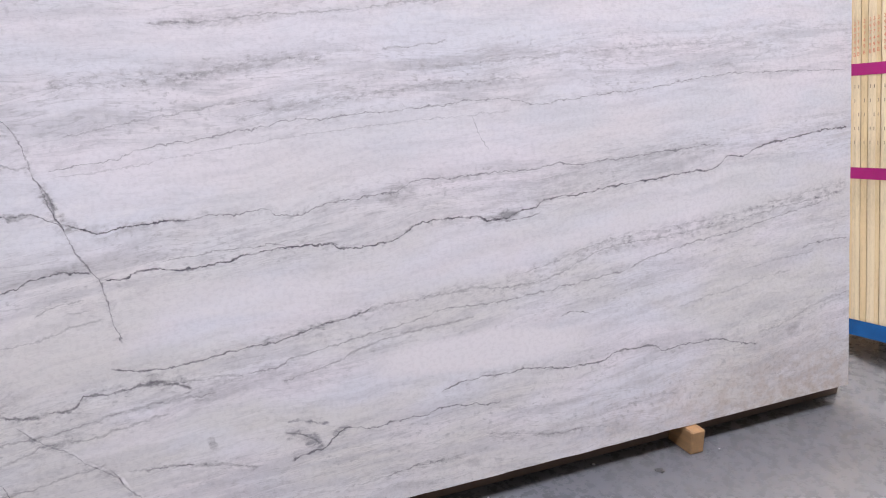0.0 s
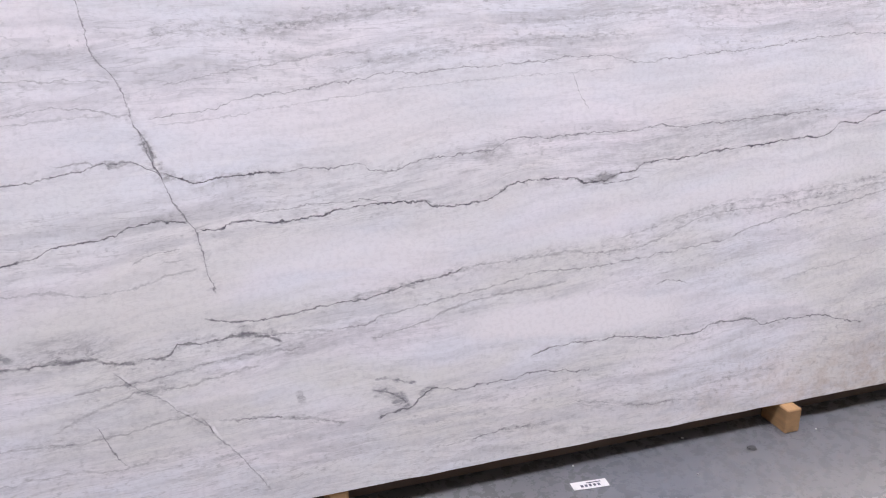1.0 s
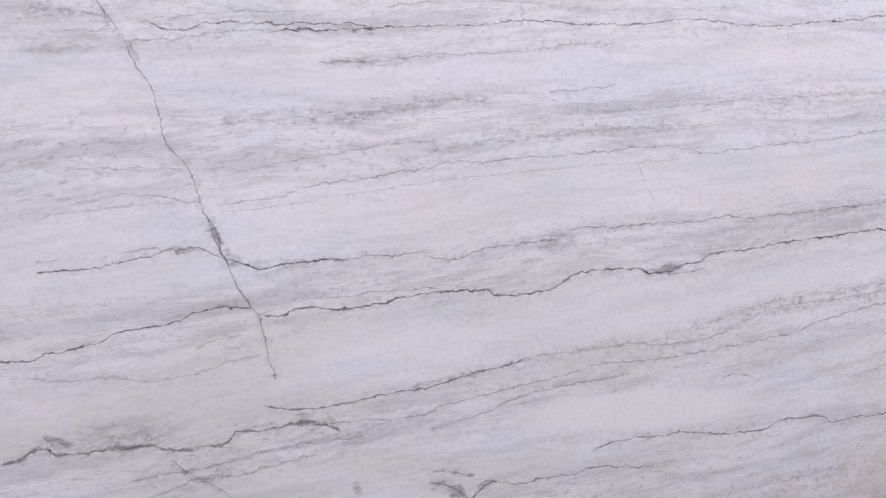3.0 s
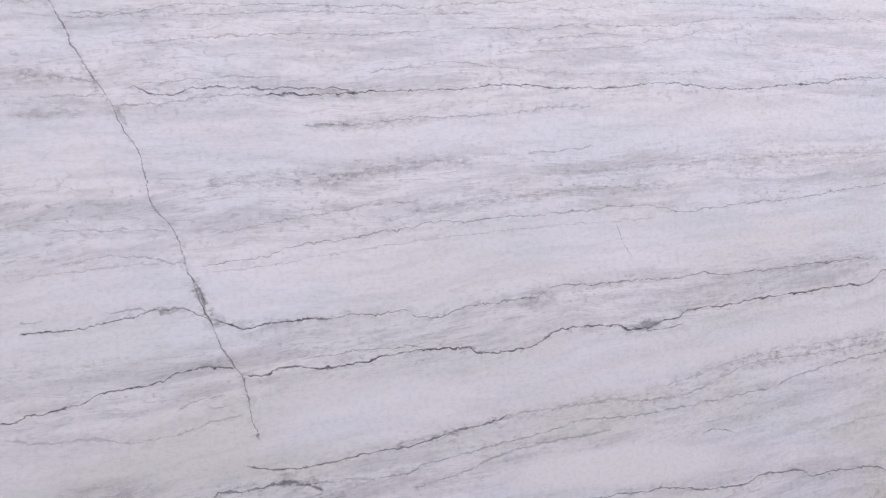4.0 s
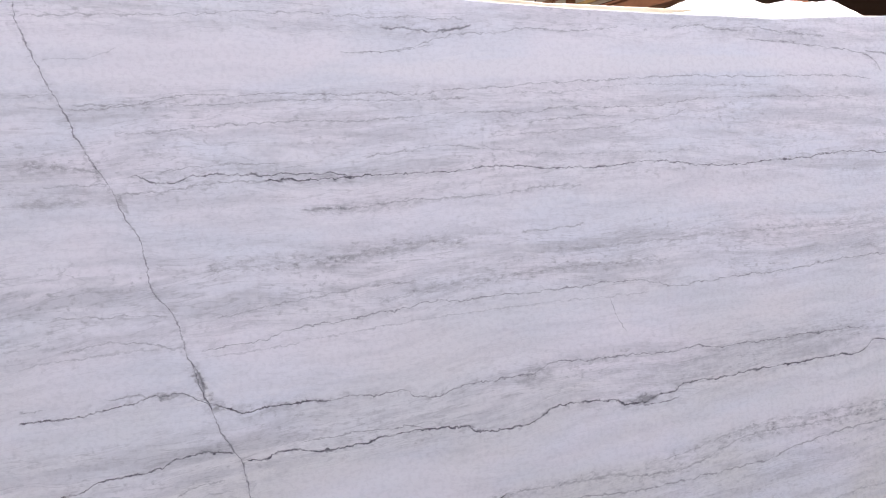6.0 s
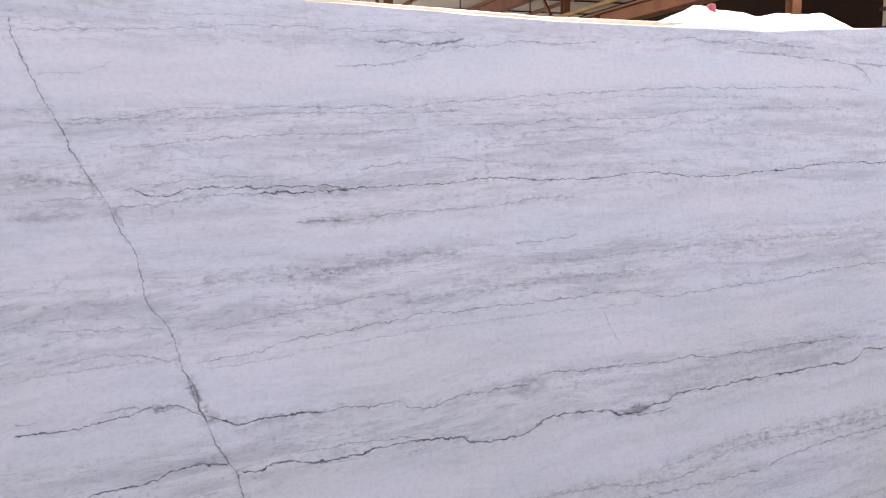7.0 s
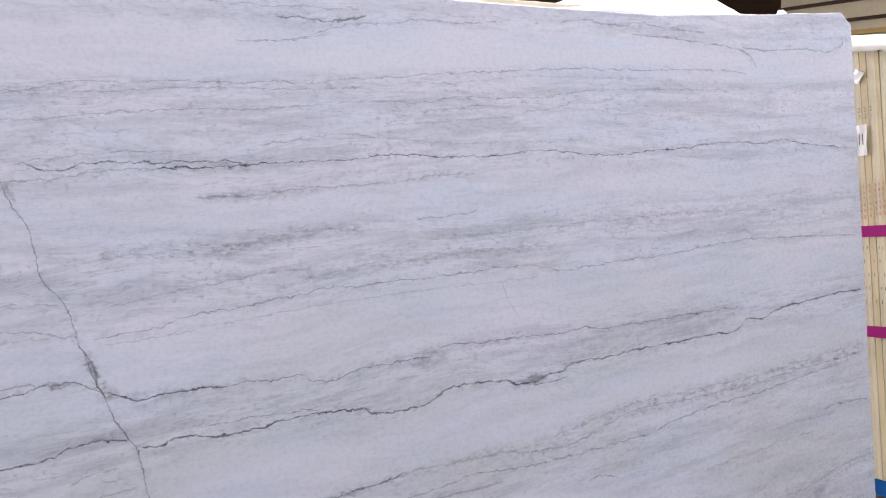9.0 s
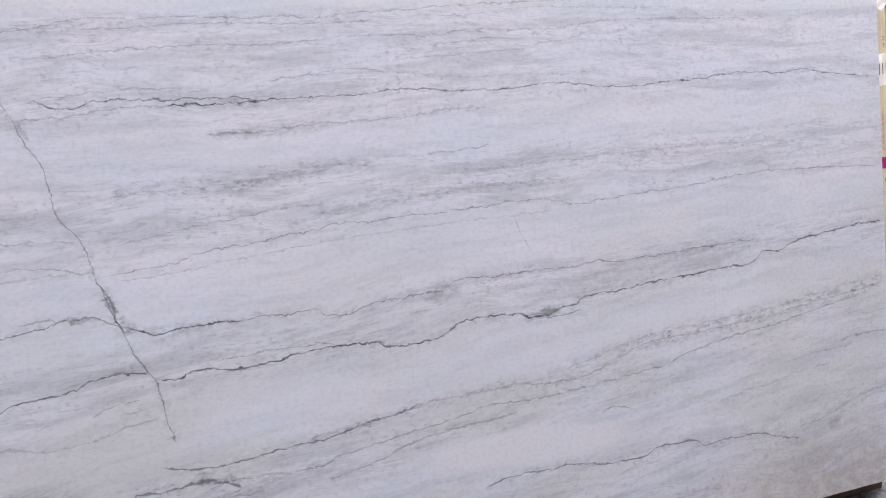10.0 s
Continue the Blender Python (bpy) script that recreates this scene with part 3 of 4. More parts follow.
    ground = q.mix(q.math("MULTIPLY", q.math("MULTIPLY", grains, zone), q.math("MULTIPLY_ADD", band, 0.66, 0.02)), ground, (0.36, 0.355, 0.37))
    ground = q.mix(q.math("MULTIPLY", sugar, 0.40), ground, (0.90, 0.885, 0.89))
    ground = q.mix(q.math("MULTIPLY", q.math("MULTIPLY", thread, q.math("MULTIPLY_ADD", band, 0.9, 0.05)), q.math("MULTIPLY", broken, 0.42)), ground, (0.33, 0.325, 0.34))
    ground = q.mix(q.math("MULTIPLY", q.math("MULTIPLY", chalk, mottle), 0.35), ground, (0.88, 0.87, 0.885))
    ground = q.mix(clear, ground, (0.84, 0.82, 0.84))
    veil = q.math("MULTIPLY_ADD", smudge, q.math("MULTIPLY_ADD", cloud, 0.55, 0.3), q.math("MULTIPLY", q.math("MULTIPLY", haze, 1.5), q.math("MULTIPLY", q.math("MULTIPLY_ADD", grains, 0.6, 0.4), cloud)), clamp=True)
    ground = q.mix(veil, ground, (0.34, 0.335, 0.355))
    ground = q.mix(q.math("MULTIPLY", q.math("MULTIPLY", pale, mottle), 0.6, clamp=True), ground, (0.90, 0.89, 0.90))
    dirt = q.math("MULTIPLY", q.ramp(vj, 0.0, 0.34, 1.0, 0.0), q.math("MULTIPLY", q.ramp(q.math("MULTIPLY_ADD", jag_coarse, 0.9, u0), 2.2, 3.3, 0.15, 1.0), q.math("MULTIPLY_ADD", mottle, 0.6, 0.4)))
    ground = q.mix(q.math("MULTIPLY", dirt, 0.85), ground, (0.52, 0.44, 0.38))
    lines = q.math("MULTIPLY", ink, broken, clamp=True)
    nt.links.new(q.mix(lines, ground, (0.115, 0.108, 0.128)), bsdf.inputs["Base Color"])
    nt.links.new(q.ramp(grit, 0.0, 1.0, 0.26, 0.40), bsdf.inputs["Roughness"])
    nt.links.new(q.bump(q.math("SUBTRACT", q.math("MULTIPLY", mottle, 0.12), lines), 0.18, 0.002), bsdf.inputs["Normal"])
    return mat


COURSES = [0.0, 0.24, 0.36, 0.47, 0.60, 0.80, 0.98, 1.18, 1.40, 1.56, 1.74, 2.0]

# sealed concrete floor with worn pale patches
concrete, c_nt, c_bsdf = material("sealed_concrete", 0.3)
c = Net(c_nt)
c_far, c_near = c.noise(c.coords(), 1.3, 2, 0.5, 0.1), c.noise(c.coords(), 22.0, 6, 0.7)
c_mix = c.ramp(c.math("MULTIPLY_ADD", c_near, 0.02, c_far), 0.25, 0.85)
c_col = c.mix(c_mix, (0.145, 0.155, 0.180), (0.182, 0.182, 0.186))
c_scuff = c.ramp(c.noise(c.coords(scale=(1, 2.5, 1), offset=(4, 1, 0)), 4.0, 2, 0.4), 0.45, 0.85)
c_nt.links.new(c.mix(c.math("MULTIPLY", c_scuff, 0.12), c_col, (0.26, 0.255, 0.25)), c_bsdf.inputs["Base Color"])
c_nt.links.new(c.ramp(c_near, 0.3, 0.7, 0.24, 0.32), c_bsdf.inputs["Roughness"])
c_nt.links.new(c.bump(c_near, 0.04, 0.002), c_bsdf.inputs["Normal"])

cream_stone = plain("cream_limestone", (0.82, 0.71, 0.52), 0.35, 0, 0.10, 3.0, (1, 1, 3))
edge_stone = plain("sawn_cream_edge", (0.62, 0.52, 0.34), 0.8, 0, 0.20, 4.0, (6, 6, 1), 0.3, gloss=0.25)
edge_pale = plain("sawn_pale_edge", (0.67, 0.60, 0.45), 0.8, 0, 0.20, 4.0, (6, 6, 1), 0.3, gloss=0.25)
timber = plain("pine_bearer", (0.50, 0.30, 0.14), 0.75, 0, 0.16, 9.0, (3, 0.6, 6), 0.4)
steel = plain("red_oxide_steel", (0.30, 0.135, 0.070), 0.7, 0.0, 0.18, 3.0, gloss=0.2)
rust_steel = plain("dark_steel", (0.06, 0.034, 0.022), 0.7, 0.0, 0.18, 3.0, gloss=0.2)
# dark brown that stands in for the shade below the slabs
gap_shade = plain("under_slab_shade", (0.15, 0.10, 0.072), 0.8, 0.0, 0.16, 5.0)
brass = plain("yellow_pipe", (0.42, 0.28, 0.10), 0.45, 0.2, 0.15, 5.0)
deck = plain("roof_lining", (0.66, 0.55, 0.41), 0.9, 0.0, 0.12, 1.0, gloss=0.15)
siding = plain("beige_siding", (0.60, 0.53, 0.39), 0.7, 0.0, 0.10, 0.8, gloss=0.25)
# near-black brown: the gloom of the hall's far end is in this colour
far_wall = plain("far_gloom_wall", (0.030, 0.015, 0.009), 0.9, 0.0, 0.14, 0.5, gloss=0.1)
masonry = plain("painted_block_wall", (0.34, 0.32, 0.30), 0.8, 0.0, 0.12, 0.7)
purple_tape = plain("magenta_tape", (0.30, 0.008, 0.155), 0.6, 0, 0.10, 8.0, gloss=0.15)
blue_tape = plain("blue_tape", (0.004, 0.095, 0.34), 0.6, 0, 0.20, 12.0, gloss=0.15)
paper = plain("white_paper", (0.80, 0.79, 0.80), 0.7, 0, 0.03, 8.0)
print_ink = plain("printed_ink", (0.06, 0.06, 0.10), 0.6, 0, 0.05, 8.0, bump=0)
red_ink = plain("red_marker", (0.52, 0.16, 0.11), 0.6, 0, 0.05, 8.0, bump=0)
black_ink = plain("black_marker", (0.17, 0.15, 0.14), 0.6, 0, 0.05, 8.0, bump=0)
red_paint = plain("red_paint", (0.60, 0.16, 0.17), 0.4, 0, 0.06, 8.0)
chip_stone = plain("dark_chip", (0.07, 0.07, 0.075), 0.8, 0, 0.1, 20.0)
glazing = plain("skylight_sheet", (0.75, 0.75, 0.75), 0.5, 0, 0.05, 3.0)

sheet, s_nt, s_bsdf = material("white_plastic_film", 0.28)
s_bsdf.inputs["Base Color"].default_value = (0.86, 0.84, 0.80, 1)
s_net = Net(s_nt)
s_nt.links.new(s_net.bump(s_net.noise(s_net.coords(), 30.0, 5, 0.6), 0.5, 0.004), s_bsdf.inputs["Normal"])

# ---- building blocks ----
def mesh_object(name, bm, mat, parent=None, label="", smooth=False):
    me = bpy.data.meshes.new(name)
    bmesh.ops.recalc_face_normals(bm, faces=bm.faces)
    bm.to_mesh(me)
    bm.free()
    me.materials.append(mat)
    if smooth:
        for p in me.polygons:
            p.use_smooth = True
    ob = new(name, me)
    if parent:
        ob.parent = parent
    if label:
        tagged(ob, label)
    return ob


def part(name, bm, mat, parent, label="", smooth=False):
    return mesh_object(name, bm, mat, parent, label, smooth)


def empty(name, m):
    ob = new(name)
    ob.matrix_world = m
    return ob


def box(bm, lo, hi, bevel=0.0):
    """Adds a box between two corners, with bevelled edges."""
    mid = [(a + b) / 2 for a, b in zip(lo, hi)]
    made = bmesh.ops.create_cube(bm, size=1.0, matrix=Matrix.Translation(mid) @ Matrix.Diagonal([b - a for a, b in zip(lo, hi)] + [1]))
    if bevel:
        edges = list({e for v in made["verts"] for e in v.link_edges})
        bmesh.ops.bevel(bm, geom=edges, offset=bevel, segments=1, affect="EDGES")
    return bm


def boxed(lo, hi, bevel=0.0):
    return box(bmesh.new(), lo, hi, bevel)


def bar(bm, a, b, w, h):
    """A straight bar of section w by h from a to b."""
    a, b = Vector(a), Vector(b)
    turn = (b - a).to_track_quat("X", "Z").to_matrix().to_4x4()
    bmesh.ops.create_cube(bm, size=1.0, matrix=Matrix.Translation((a + b) / 2) @ turn @ Matrix.Diagonal(((b - a).length, w, h, 1)))
    return bm


def ragged(a, b, n, amount, seed):
    """Points from a to b in the plane of a slab, with a sawn, slightly chipped run."""
    out = []
    for i in range(n):
        k = i / n
        u, v = a[0] + (b[0] - a[0]) * k, a[1] + (b[1] - a[1]) * k
        d = noise.noise((u * 9 + seed, v * 9, seed)) * amount + noise.noise((u * 40, v * 40 + seed, 3.0)) * amount * 0.5
        nx, ny = b[1] - a[1], a[0] - b[0]
        l = math.hypot(nx, ny)
        out.append((u + nx / l * d, v + ny / l * d))
    return out


def slab_mesh(corners, thick, amount, seed, arris=0.002):
    """A stone slab standing in the xz plane, front at y = 0, with ragged edges and a small arris."""
    rim = []
    for i, a in enumerate(corners):
        b = corners[(i + 1) % len(corners)]
        rim += ragged(a, b, max(1, int(math.hypot(b[0] - a[0], b[1] - a[1]) / 0.025)), amount, seed)
    cu, cv = sum(p[0] for p in rim) / len(rim), sum(p[1] for p in rim) / len(rim)
    bm = bmesh.new()
    rings = []
    for y, inset in ((0.0, arris), (arris, 0.0), (thick - arris, 0.0), (thick, arris)):
        ring = []
        for u, v in rim:
            du, dv = cu - u, cv - v
            ring.append(bm.verts.new((u + (inset if du > 0 else -inset), y, v + (inset if dv > 0 else -inset))))
        rings.append(ring)
    for r0, r1 in zip(rings, rings[1:]):
        for i in range(len(rim)):
            j = (i + 1) % len(rim)
            bm.faces.new((r0[i], r0[j], r1[j], r1[i]))
    bm.faces.new(rings[0])
    bm.faces.new(reversed(rings[-1]))
    return bm


STACK = pose(0, 0, BLOCK, -LEAN, 0, 0)      # the frame of the leaning slabs

# ---- the hall ----
floor = mesh_object("floor", boxed((X0 - 0.3, Y0 - 0.3, -0.25), (X1 + 0.3, Y1 + 0.3, 0.0)), concrete)
tagged(floor, "grey sealed concrete warehouse floor with worn pale patches", "floor", kind="structure")


def wall(name, lo, hi, mat, label):
    return tagged(mesh_object(name, boxed(lo, hi), mat), label, "wall", kind="structure")


# the low gate is added, an opening for the far fill lamp
north = bmesh.new()
box(north, (X0, Y1, 0), (1.0, Y1 + 0.25, EAVE))
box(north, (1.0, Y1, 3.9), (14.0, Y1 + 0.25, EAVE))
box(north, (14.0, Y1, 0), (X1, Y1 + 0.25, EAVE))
tagged(mesh_object("wall_north", north, far_wall), "near-black wall standing in for the dim far end, with an added low gate", "wall", kind="structure")
# the side gate is added too, out of view, for its fill lamp
west = bmesh.new()
box(west, (X0 - 0.25, Y0, 0), (X0, 6.0, EAVE))
box(west, (X0 - 0.25, 22.0, 0), (X0, Y1, EAVE))
box(west, (X0 - 0.25, 6.0, 4.6), (X0, 22.0, EAVE))
tagged(mesh_object("wall_west", west, siding), "beige metal side wall with a wide unseen opening added for fill light", "wall", kind="structure")
# from y = 12.5 on the side wall takes the painted gloom
wall("wall_east", (X1, 12.5, 0), (X1 + 0.25, Y1, EAVE), far_wall, "near-black side wall standing in for the dim far end of the hall")
east = wall("wall_east", (X1, Y0, 0), (X1 + 0.25, 12.5, EAVE), siding, "beige metal side wall with dark horizontal rails")
for z in (1.2, 2.1, 3.50, 3.88, 4.26, 4.64, 5.02, 5.40):
    part("girt", boxed((X1 - 0.10, Y0, z), (X1, 12.5, z + 0.06)), rust_steel, east)
rail_beam = mesh_object("crane_rail", boxed((X1 - 0.42, Y0, 2.80), (X1 - 0.102, Y1, 3.16), 0.01), steel)
tagged(rail_beam, "brown steel rail beam along the side wall", "beam")
wall_pipe = mesh_object("wall_pipe", bar(bmesh.new(), (X1 - 0.30, Y0, 3.25), (X1 - 0.30, Y1, 3.25), 0.09, 0.09), brass)
for hy in range(-12, 36, 4):
    part("saddle", boxed((X1 - 0.33, hy, 3.155), (X1 - 0.27, hy + 0.05, 3.21)), rust_steel, wall_pipe)
tagged(wall_pipe, "yellow pipe laid along the rail beam", "pipe")
south = bmesh.new()
box(south, (X0, Y0 - 0.25, 0), (-3.0, Y0, EAVE))
box(south, (5.0, Y0 - 0.25, 0), (X1, Y0, EAVE))
box(south, (-3.0, Y0 - 0.25, 4.4), (5.0, Y0, EAVE))
tagged(mesh_object("wall_south", south, masonry), "block wall with a wide open loading gate", "wall", kind="structure")

# roof deck with the openings of the skylights
roof = bmesh.new()
cells_x = sorted({X0, X1} | {k[0] - k[2] for k in SKYLIGHTS} | {k[0] + k[2] for k in SKYLIGHTS})
cells_y = sorted({Y0, Y1} | {k[1] - k[3] for k in SKYLIGHTS} | {k[1] + k[3] for k in SKYLIGHTS})
for xa, xb in zip(cells_x, cells_x[1:]):
    for ya, yb in zip(cells_y, cells_y[1:]):
        mx, my = (xa + xb) / 2, (ya + yb) / 2
        if not any(abs(mx - k[0]) < k[2] and abs(my - k[1]) < k[3] for k in SKYLIGHTS):
            box(roof, (xa, ya, EAVE), (xb, yb, EAVE + 0.12))
tagged(mesh_object("ceiling", roof, deck), "pale roof lining between dark purlins", "ceiling", kind="structure")
for sx, sy, half, deep, watts in SKYLIGHTS:
    pane = mesh_object("skylight", boxed((sx - half - 0.1, sy - deep - 0.1, EAVE + 0.125), (sx + half + 0.1, sy + deep + 0.1, EAVE + 0.14)), glazing)
    tagged(pane, "translucent roof light sheet in the deck", "skylight", "roof lights", "structure")

x = X0 + 0.6
while x < X1:
    p = mesh_object("roof_joist", boxed((x, Y0, EAVE - 0.11), (x + 0.08, Y1, EAVE - 0.004)), steel)
    tagged(p, "brown steel roof joist under the lining", "joist", "roof joists")
    x += 2.3
y = Y0 + 0.8
while y < Y1:
    p = mesh_object("batten", boxed((X0, y, EAVE - 0.035), (X1, y + 0.06, EAVE - 0.005)), rust_steel)
    tagged(p, "thin dark batten across the roof lining", "batten", "roof battens")
    y += 2.4


def beam_mesh(length):
    bm = bmesh.new()
    box(bm, (-0.11, 0, -0.02), (0.11, length, 0.0))
    box(bm, (-0.11, 0, -0.40), (0.11, length, -0.38))
    box(bm, (-0.012, 0, -0.38), (0.012, length, -0.02))
    return bm


beam = mesh_object("roof_beam", beam_mesh(Y1 - Y0), steel)
tagged(beam, "brown painted steel roof beam", "beam", "roof beams")
beam.matrix_world = pose(-9.0, Y0, EAVE - 0.112)
for bx in (-4.0, 1.0, 6.0, 10.6):
    copy_thing(beam, pose(bx, Y0, EAVE - 0.112))


def column():
    base = empty("steel_column", pose(0, 0, 0))
    shaft = bmesh.new()
    box(shaft, (-0.09, -0.09, 0.02), (0.09, -0.075, EAVE - 0.513))
    box(shaft, (-0.09, 0.075, 0.02), (0.09, 0.09, EAVE - 0.513))
    box(shaft, (-0.008, -0.075, 0.02), (0.008, 0.075, EAVE - 0.513))
    part("shaft", shaft, steel, base)
    part("base_plate", boxed((-0.16, -0.16, 0), (0.16, 0.16, 0.02)), rust_steel, base)
    part("brace", bar(bmesh.new(), (0.0, 0.09, EAVE - 1.9), (0.0, 1.25, EAVE - 0.64), 0.07, 0.07), steel, base)
    return tagged(base, "brown painted steel column with a knee brace", "column", "hall columns")


first = column()
first.matrix_world = pose(10.78, 10.2, 0)
for cx, cy in ((10.6, 18.2), (10.6, 26.2), (6.0, 18.2), (6.0, 26.2), (1.0, 18.2), (1.0, 26.2), (-4.0, 18.2), (-9.0, 18.2), (10.6, 2.2)):
    copy_thing(first, pose(cx, cy, 0))

pipe = mesh_object("gas_pipe", bar(bmesh.new(), (7.72, 2.4, 3.90), (7.72, 34.0, 3.90), 0.06, 0.06), brass)
for hy in range(6, 34, 4):
    part("hanger", boxed((7.71, hy, 3.925), (7.73, hy + 0.02, EAVE - 0.001)), rust_steel, pipe)
tagged(pipe, "yellow pipe hung under the roof", "pipe")

girder = empty("girder", pose(8.0, 11.7, 0))
flange = bmesh.new()
box(flange, (-0.14, -9.5, 3.80), (0.14, Y1 - 11.8, 3.83))
box(flange, (-0.14, -9.5, 3.58), (0.14, Y1 - 11.8, 3.61))
part("flange", flange, steel, girder)
part("web", boxed((-0.015, -9.5, 3.61), (0.015, Y1 - 11.8, 3.80)), steel, girder)
for k in range(-3, 8):
    part("stiffener", boxed((-0.12, 2.8 * k, 3.61), (-0.016, 2.8 * k + 0.02, 3.80)), steel, girder)
part("post", boxed((-0.08, -0.08, 0), (0.08, 0.08, 3.578), 0.01), steel, girder)
part("post", boxed((-0.08, -9.46, 0), (0.08, -9.30, 3.578), 0.01), steel, girder)
part("post", boxed((-0.08, 15.92, 0), (0.08, 16.08, 3.578), 0.01), steel, girder)
tagged(girder, "brown steel girder on posts under the roof", "girder")

# ---- the displayed slab and its stack ----
show_bm = slab_mesh(
    [(0.0, 0.0), (3.1, 0.0), (3.112, 1.896), (3.068, 1.940), (2.75, 1.918), (2.25, 1.888), (1.55, 1.895), (0.75, 1.925), (0.0, 1.945)],
    0.020, 0.0026, 4.0, 0.0018)
for v_cut in COURSES[1:-1]:
    bmesh.ops.bisect_plane(show_bm, geom=list(show_bm.verts) + list(show_bm.edges) + list(show_bm.faces), plane_co=(0, 0, v_cut), plane_no=(0, 0, 1))
for f in show_bm.faces:
    mid_v = f.calc_center_bounds().z
    f.material_index = max(0, min(len(COURSES) - 2, sum(mid_v > c for c in COURSES) - 1))
stones = [quartzite(a, b) for a, b in zip(COURSES, COURSES[1:])]
show = mesh_object("stone_slab", show_bm, stones[0])
for m in stones[1:]:
    show.data.materials.append(m)
show.matrix_world = STACK
tagged(show, "large white quartzite slab with grey seams leaning on bearers", "stone slab")

cream = mesh_object("cream_slab", slab_mesh(
    [(-1.10, 0.0), (2.86, 0.0), (2.87, 1.922), (2.20, 1.912), (1.50, 1.916), (0.70, 1.945), (-1.10, 1.960)], 0.020, 0.002, 9.0), cream_stone)
cream.matrix_world = STACK @ pose(0, 0.024, 0)
tagged(cream, "polished cream stone slab behind the white slab", "stone slab")
# hidden slabs run on to x = 3.07 to keep rear light out below
for i, (a, b, h) in enumerate(((-0.9, 3.07, 1.86), (-1.0, 3.06, 1.85), (-0.8, 3.07, 1.86))):
    s = mesh_object("cream_slab", slab_mesh([(a, 0.0), (b, 0.0), (b, h), (a, h + 0.01)], 0.020, 0.002, 20.0 + i), cream_stone)
    s.matrix_world = STACK @ pose(0, 0.048 + 0.024 * i, 0)
    tagged(s, "polished cream stone slab within the leaning stack", "stone slab", "slabs behind")


def bearer(x, front, back):
    bm = boxed((x - 0.028, front, 0.0), (x + 0.028, back, BLOCK - 0.002), 0.004)
    ob = mesh_object("timber_bearer", bm, timber)
    return tagged(ob, "short pine bearer block on the concrete under the slab", "wood block", "slab bearers")


bearer(2.372, -0.042, 0.078)
bearer(0.90, 0.004, 0.078)
bearer(-0.50, 0.026, 0.078)

# a slab rack behind holds the stack up
rack = empty("slab_rack", pose(0, 0, 0))
for x in (-0.6, 1.2, 2.6):
    part("post", bar(bmesh.new(), (x, 0.20, 0.0), (x, 0.20 + 1.80 * math.tan(radians(LEAN)), 1.80), 0.06, 0.06), rust_steel, rack)
    part("strut", bar(bmesh.new(), (x, 0.95, 0.0), (x, 0.20 + 1.70 * math.tan(radians(LEAN)), 1.70), 0.06, 0.06), rust_steel, rack)
# added strip: blocks light from behind and paints the dark band under the slabs
part("sill", boxed((-1.05, 0.080, 0.0), (3.15, 0.150, 0.083), 0.006), gap_shade, rack, "dark strip standing in for the shade under the slabs")
part("rail", boxed((-0.65, 0.36, 0.02), (2.65, 0.42, 0.12)), rust_steel, rack)
tagged(rack, "dark steel rack behind the leaning slabs", "rack")

# plastic film thrown over the top of the stack
def film_mesh(span, profile, front, depth, droop, seed):
    """A crumpled film: profile gives its ridge height over the run; it hangs a little in front and falls away behind."""
    bm = bmesh.new()
    grid = []
    nu, nv = 90, 18
    for i in range(nu + 1):
        u = span[0] + (span[1] - span[0]) * i / nu
        ridge = np.interp(u, [p[0] for p in profile], [p[1] for p in profile])
        low = np.interp(u, [p[0] for p in profile], [p[2] for p in profile])
        if front < 0.01:
            low = np.interp(u, (0.75, 1.55, 2.25, 2.75, 3.0), (1.925, 1.895, 1.888, 1.918, 1.935)) - 0.004
        row = []
        for j in range(nv + 1):
            s = j / nv
            y = front + depth * s
            if s < 0.35:
                z = low + (ridge - low) * math.sin(s / 0.35 * math.pi / 2)
            else:
                z = ridge - droop * (s - 0.35) ** 1.5
            crease = 0.005 * noise.noise((u * 17, y * 22, seed)) + 0.004 * abs(noise.noise((u * 40, y * 30, seed + 5)))
            row.append(bm.verts.new((u, y + 0.006 * noise.noise((u * 25, s * 6, seed + 2)) * s, z + crease * min(1, s * 6))))
        grid.append(row)
    for i in range(nu):
        for j in range(nv):
            bm.faces.new((grid[i][j], grid[i + 1][j], grid[i + 1][j + 1], grid[i][j + 1]))
    return bm


def film(name, bm, m, label):
    ob = mesh_object(name, bm, sheet, smooth=True)
    ob.matrix_world = m
    ob.modifiers.new("thickness", "SOLIDIFY").thickness = 0.0015
    return tagged(ob, label, "plastic sheet")


film("plastic_film", film_mesh((1.85, 2.61), [
    (1.85, 1.908, 1.893), (1.96, 1.942, 1.886), (2.06, 1.988, 1.882), (2.16, 1.978, 1.881), (2.30, 1.960, 1.878), (2.35, 1.972, 1.884),
    (2.46, 1.974, 1.893), (2.55, 1.984, 1.902), (2.58, 1.968, 1.908), (2.61, 1.946, 1.917)], 0.004, 0.25, 0.35, 1.0),
    STACK, "crumpled white plastic film over the top of the slabs")
film("plastic_film", film_mesh((2.795, 2.85), [(2.795, 1.922, 1.92), (2.81, 1.944, 1.92), (2.83, 1.946, 1.92), (2.85, 1.924, 1.918)], 0.022, 0.06, 0.3, 7.0),
    STACK, "small scrap of white film on the slab edge")

# ---- the next bundle of slabs, seen from its end ----
BX = 3.48
LIFT = 0.095


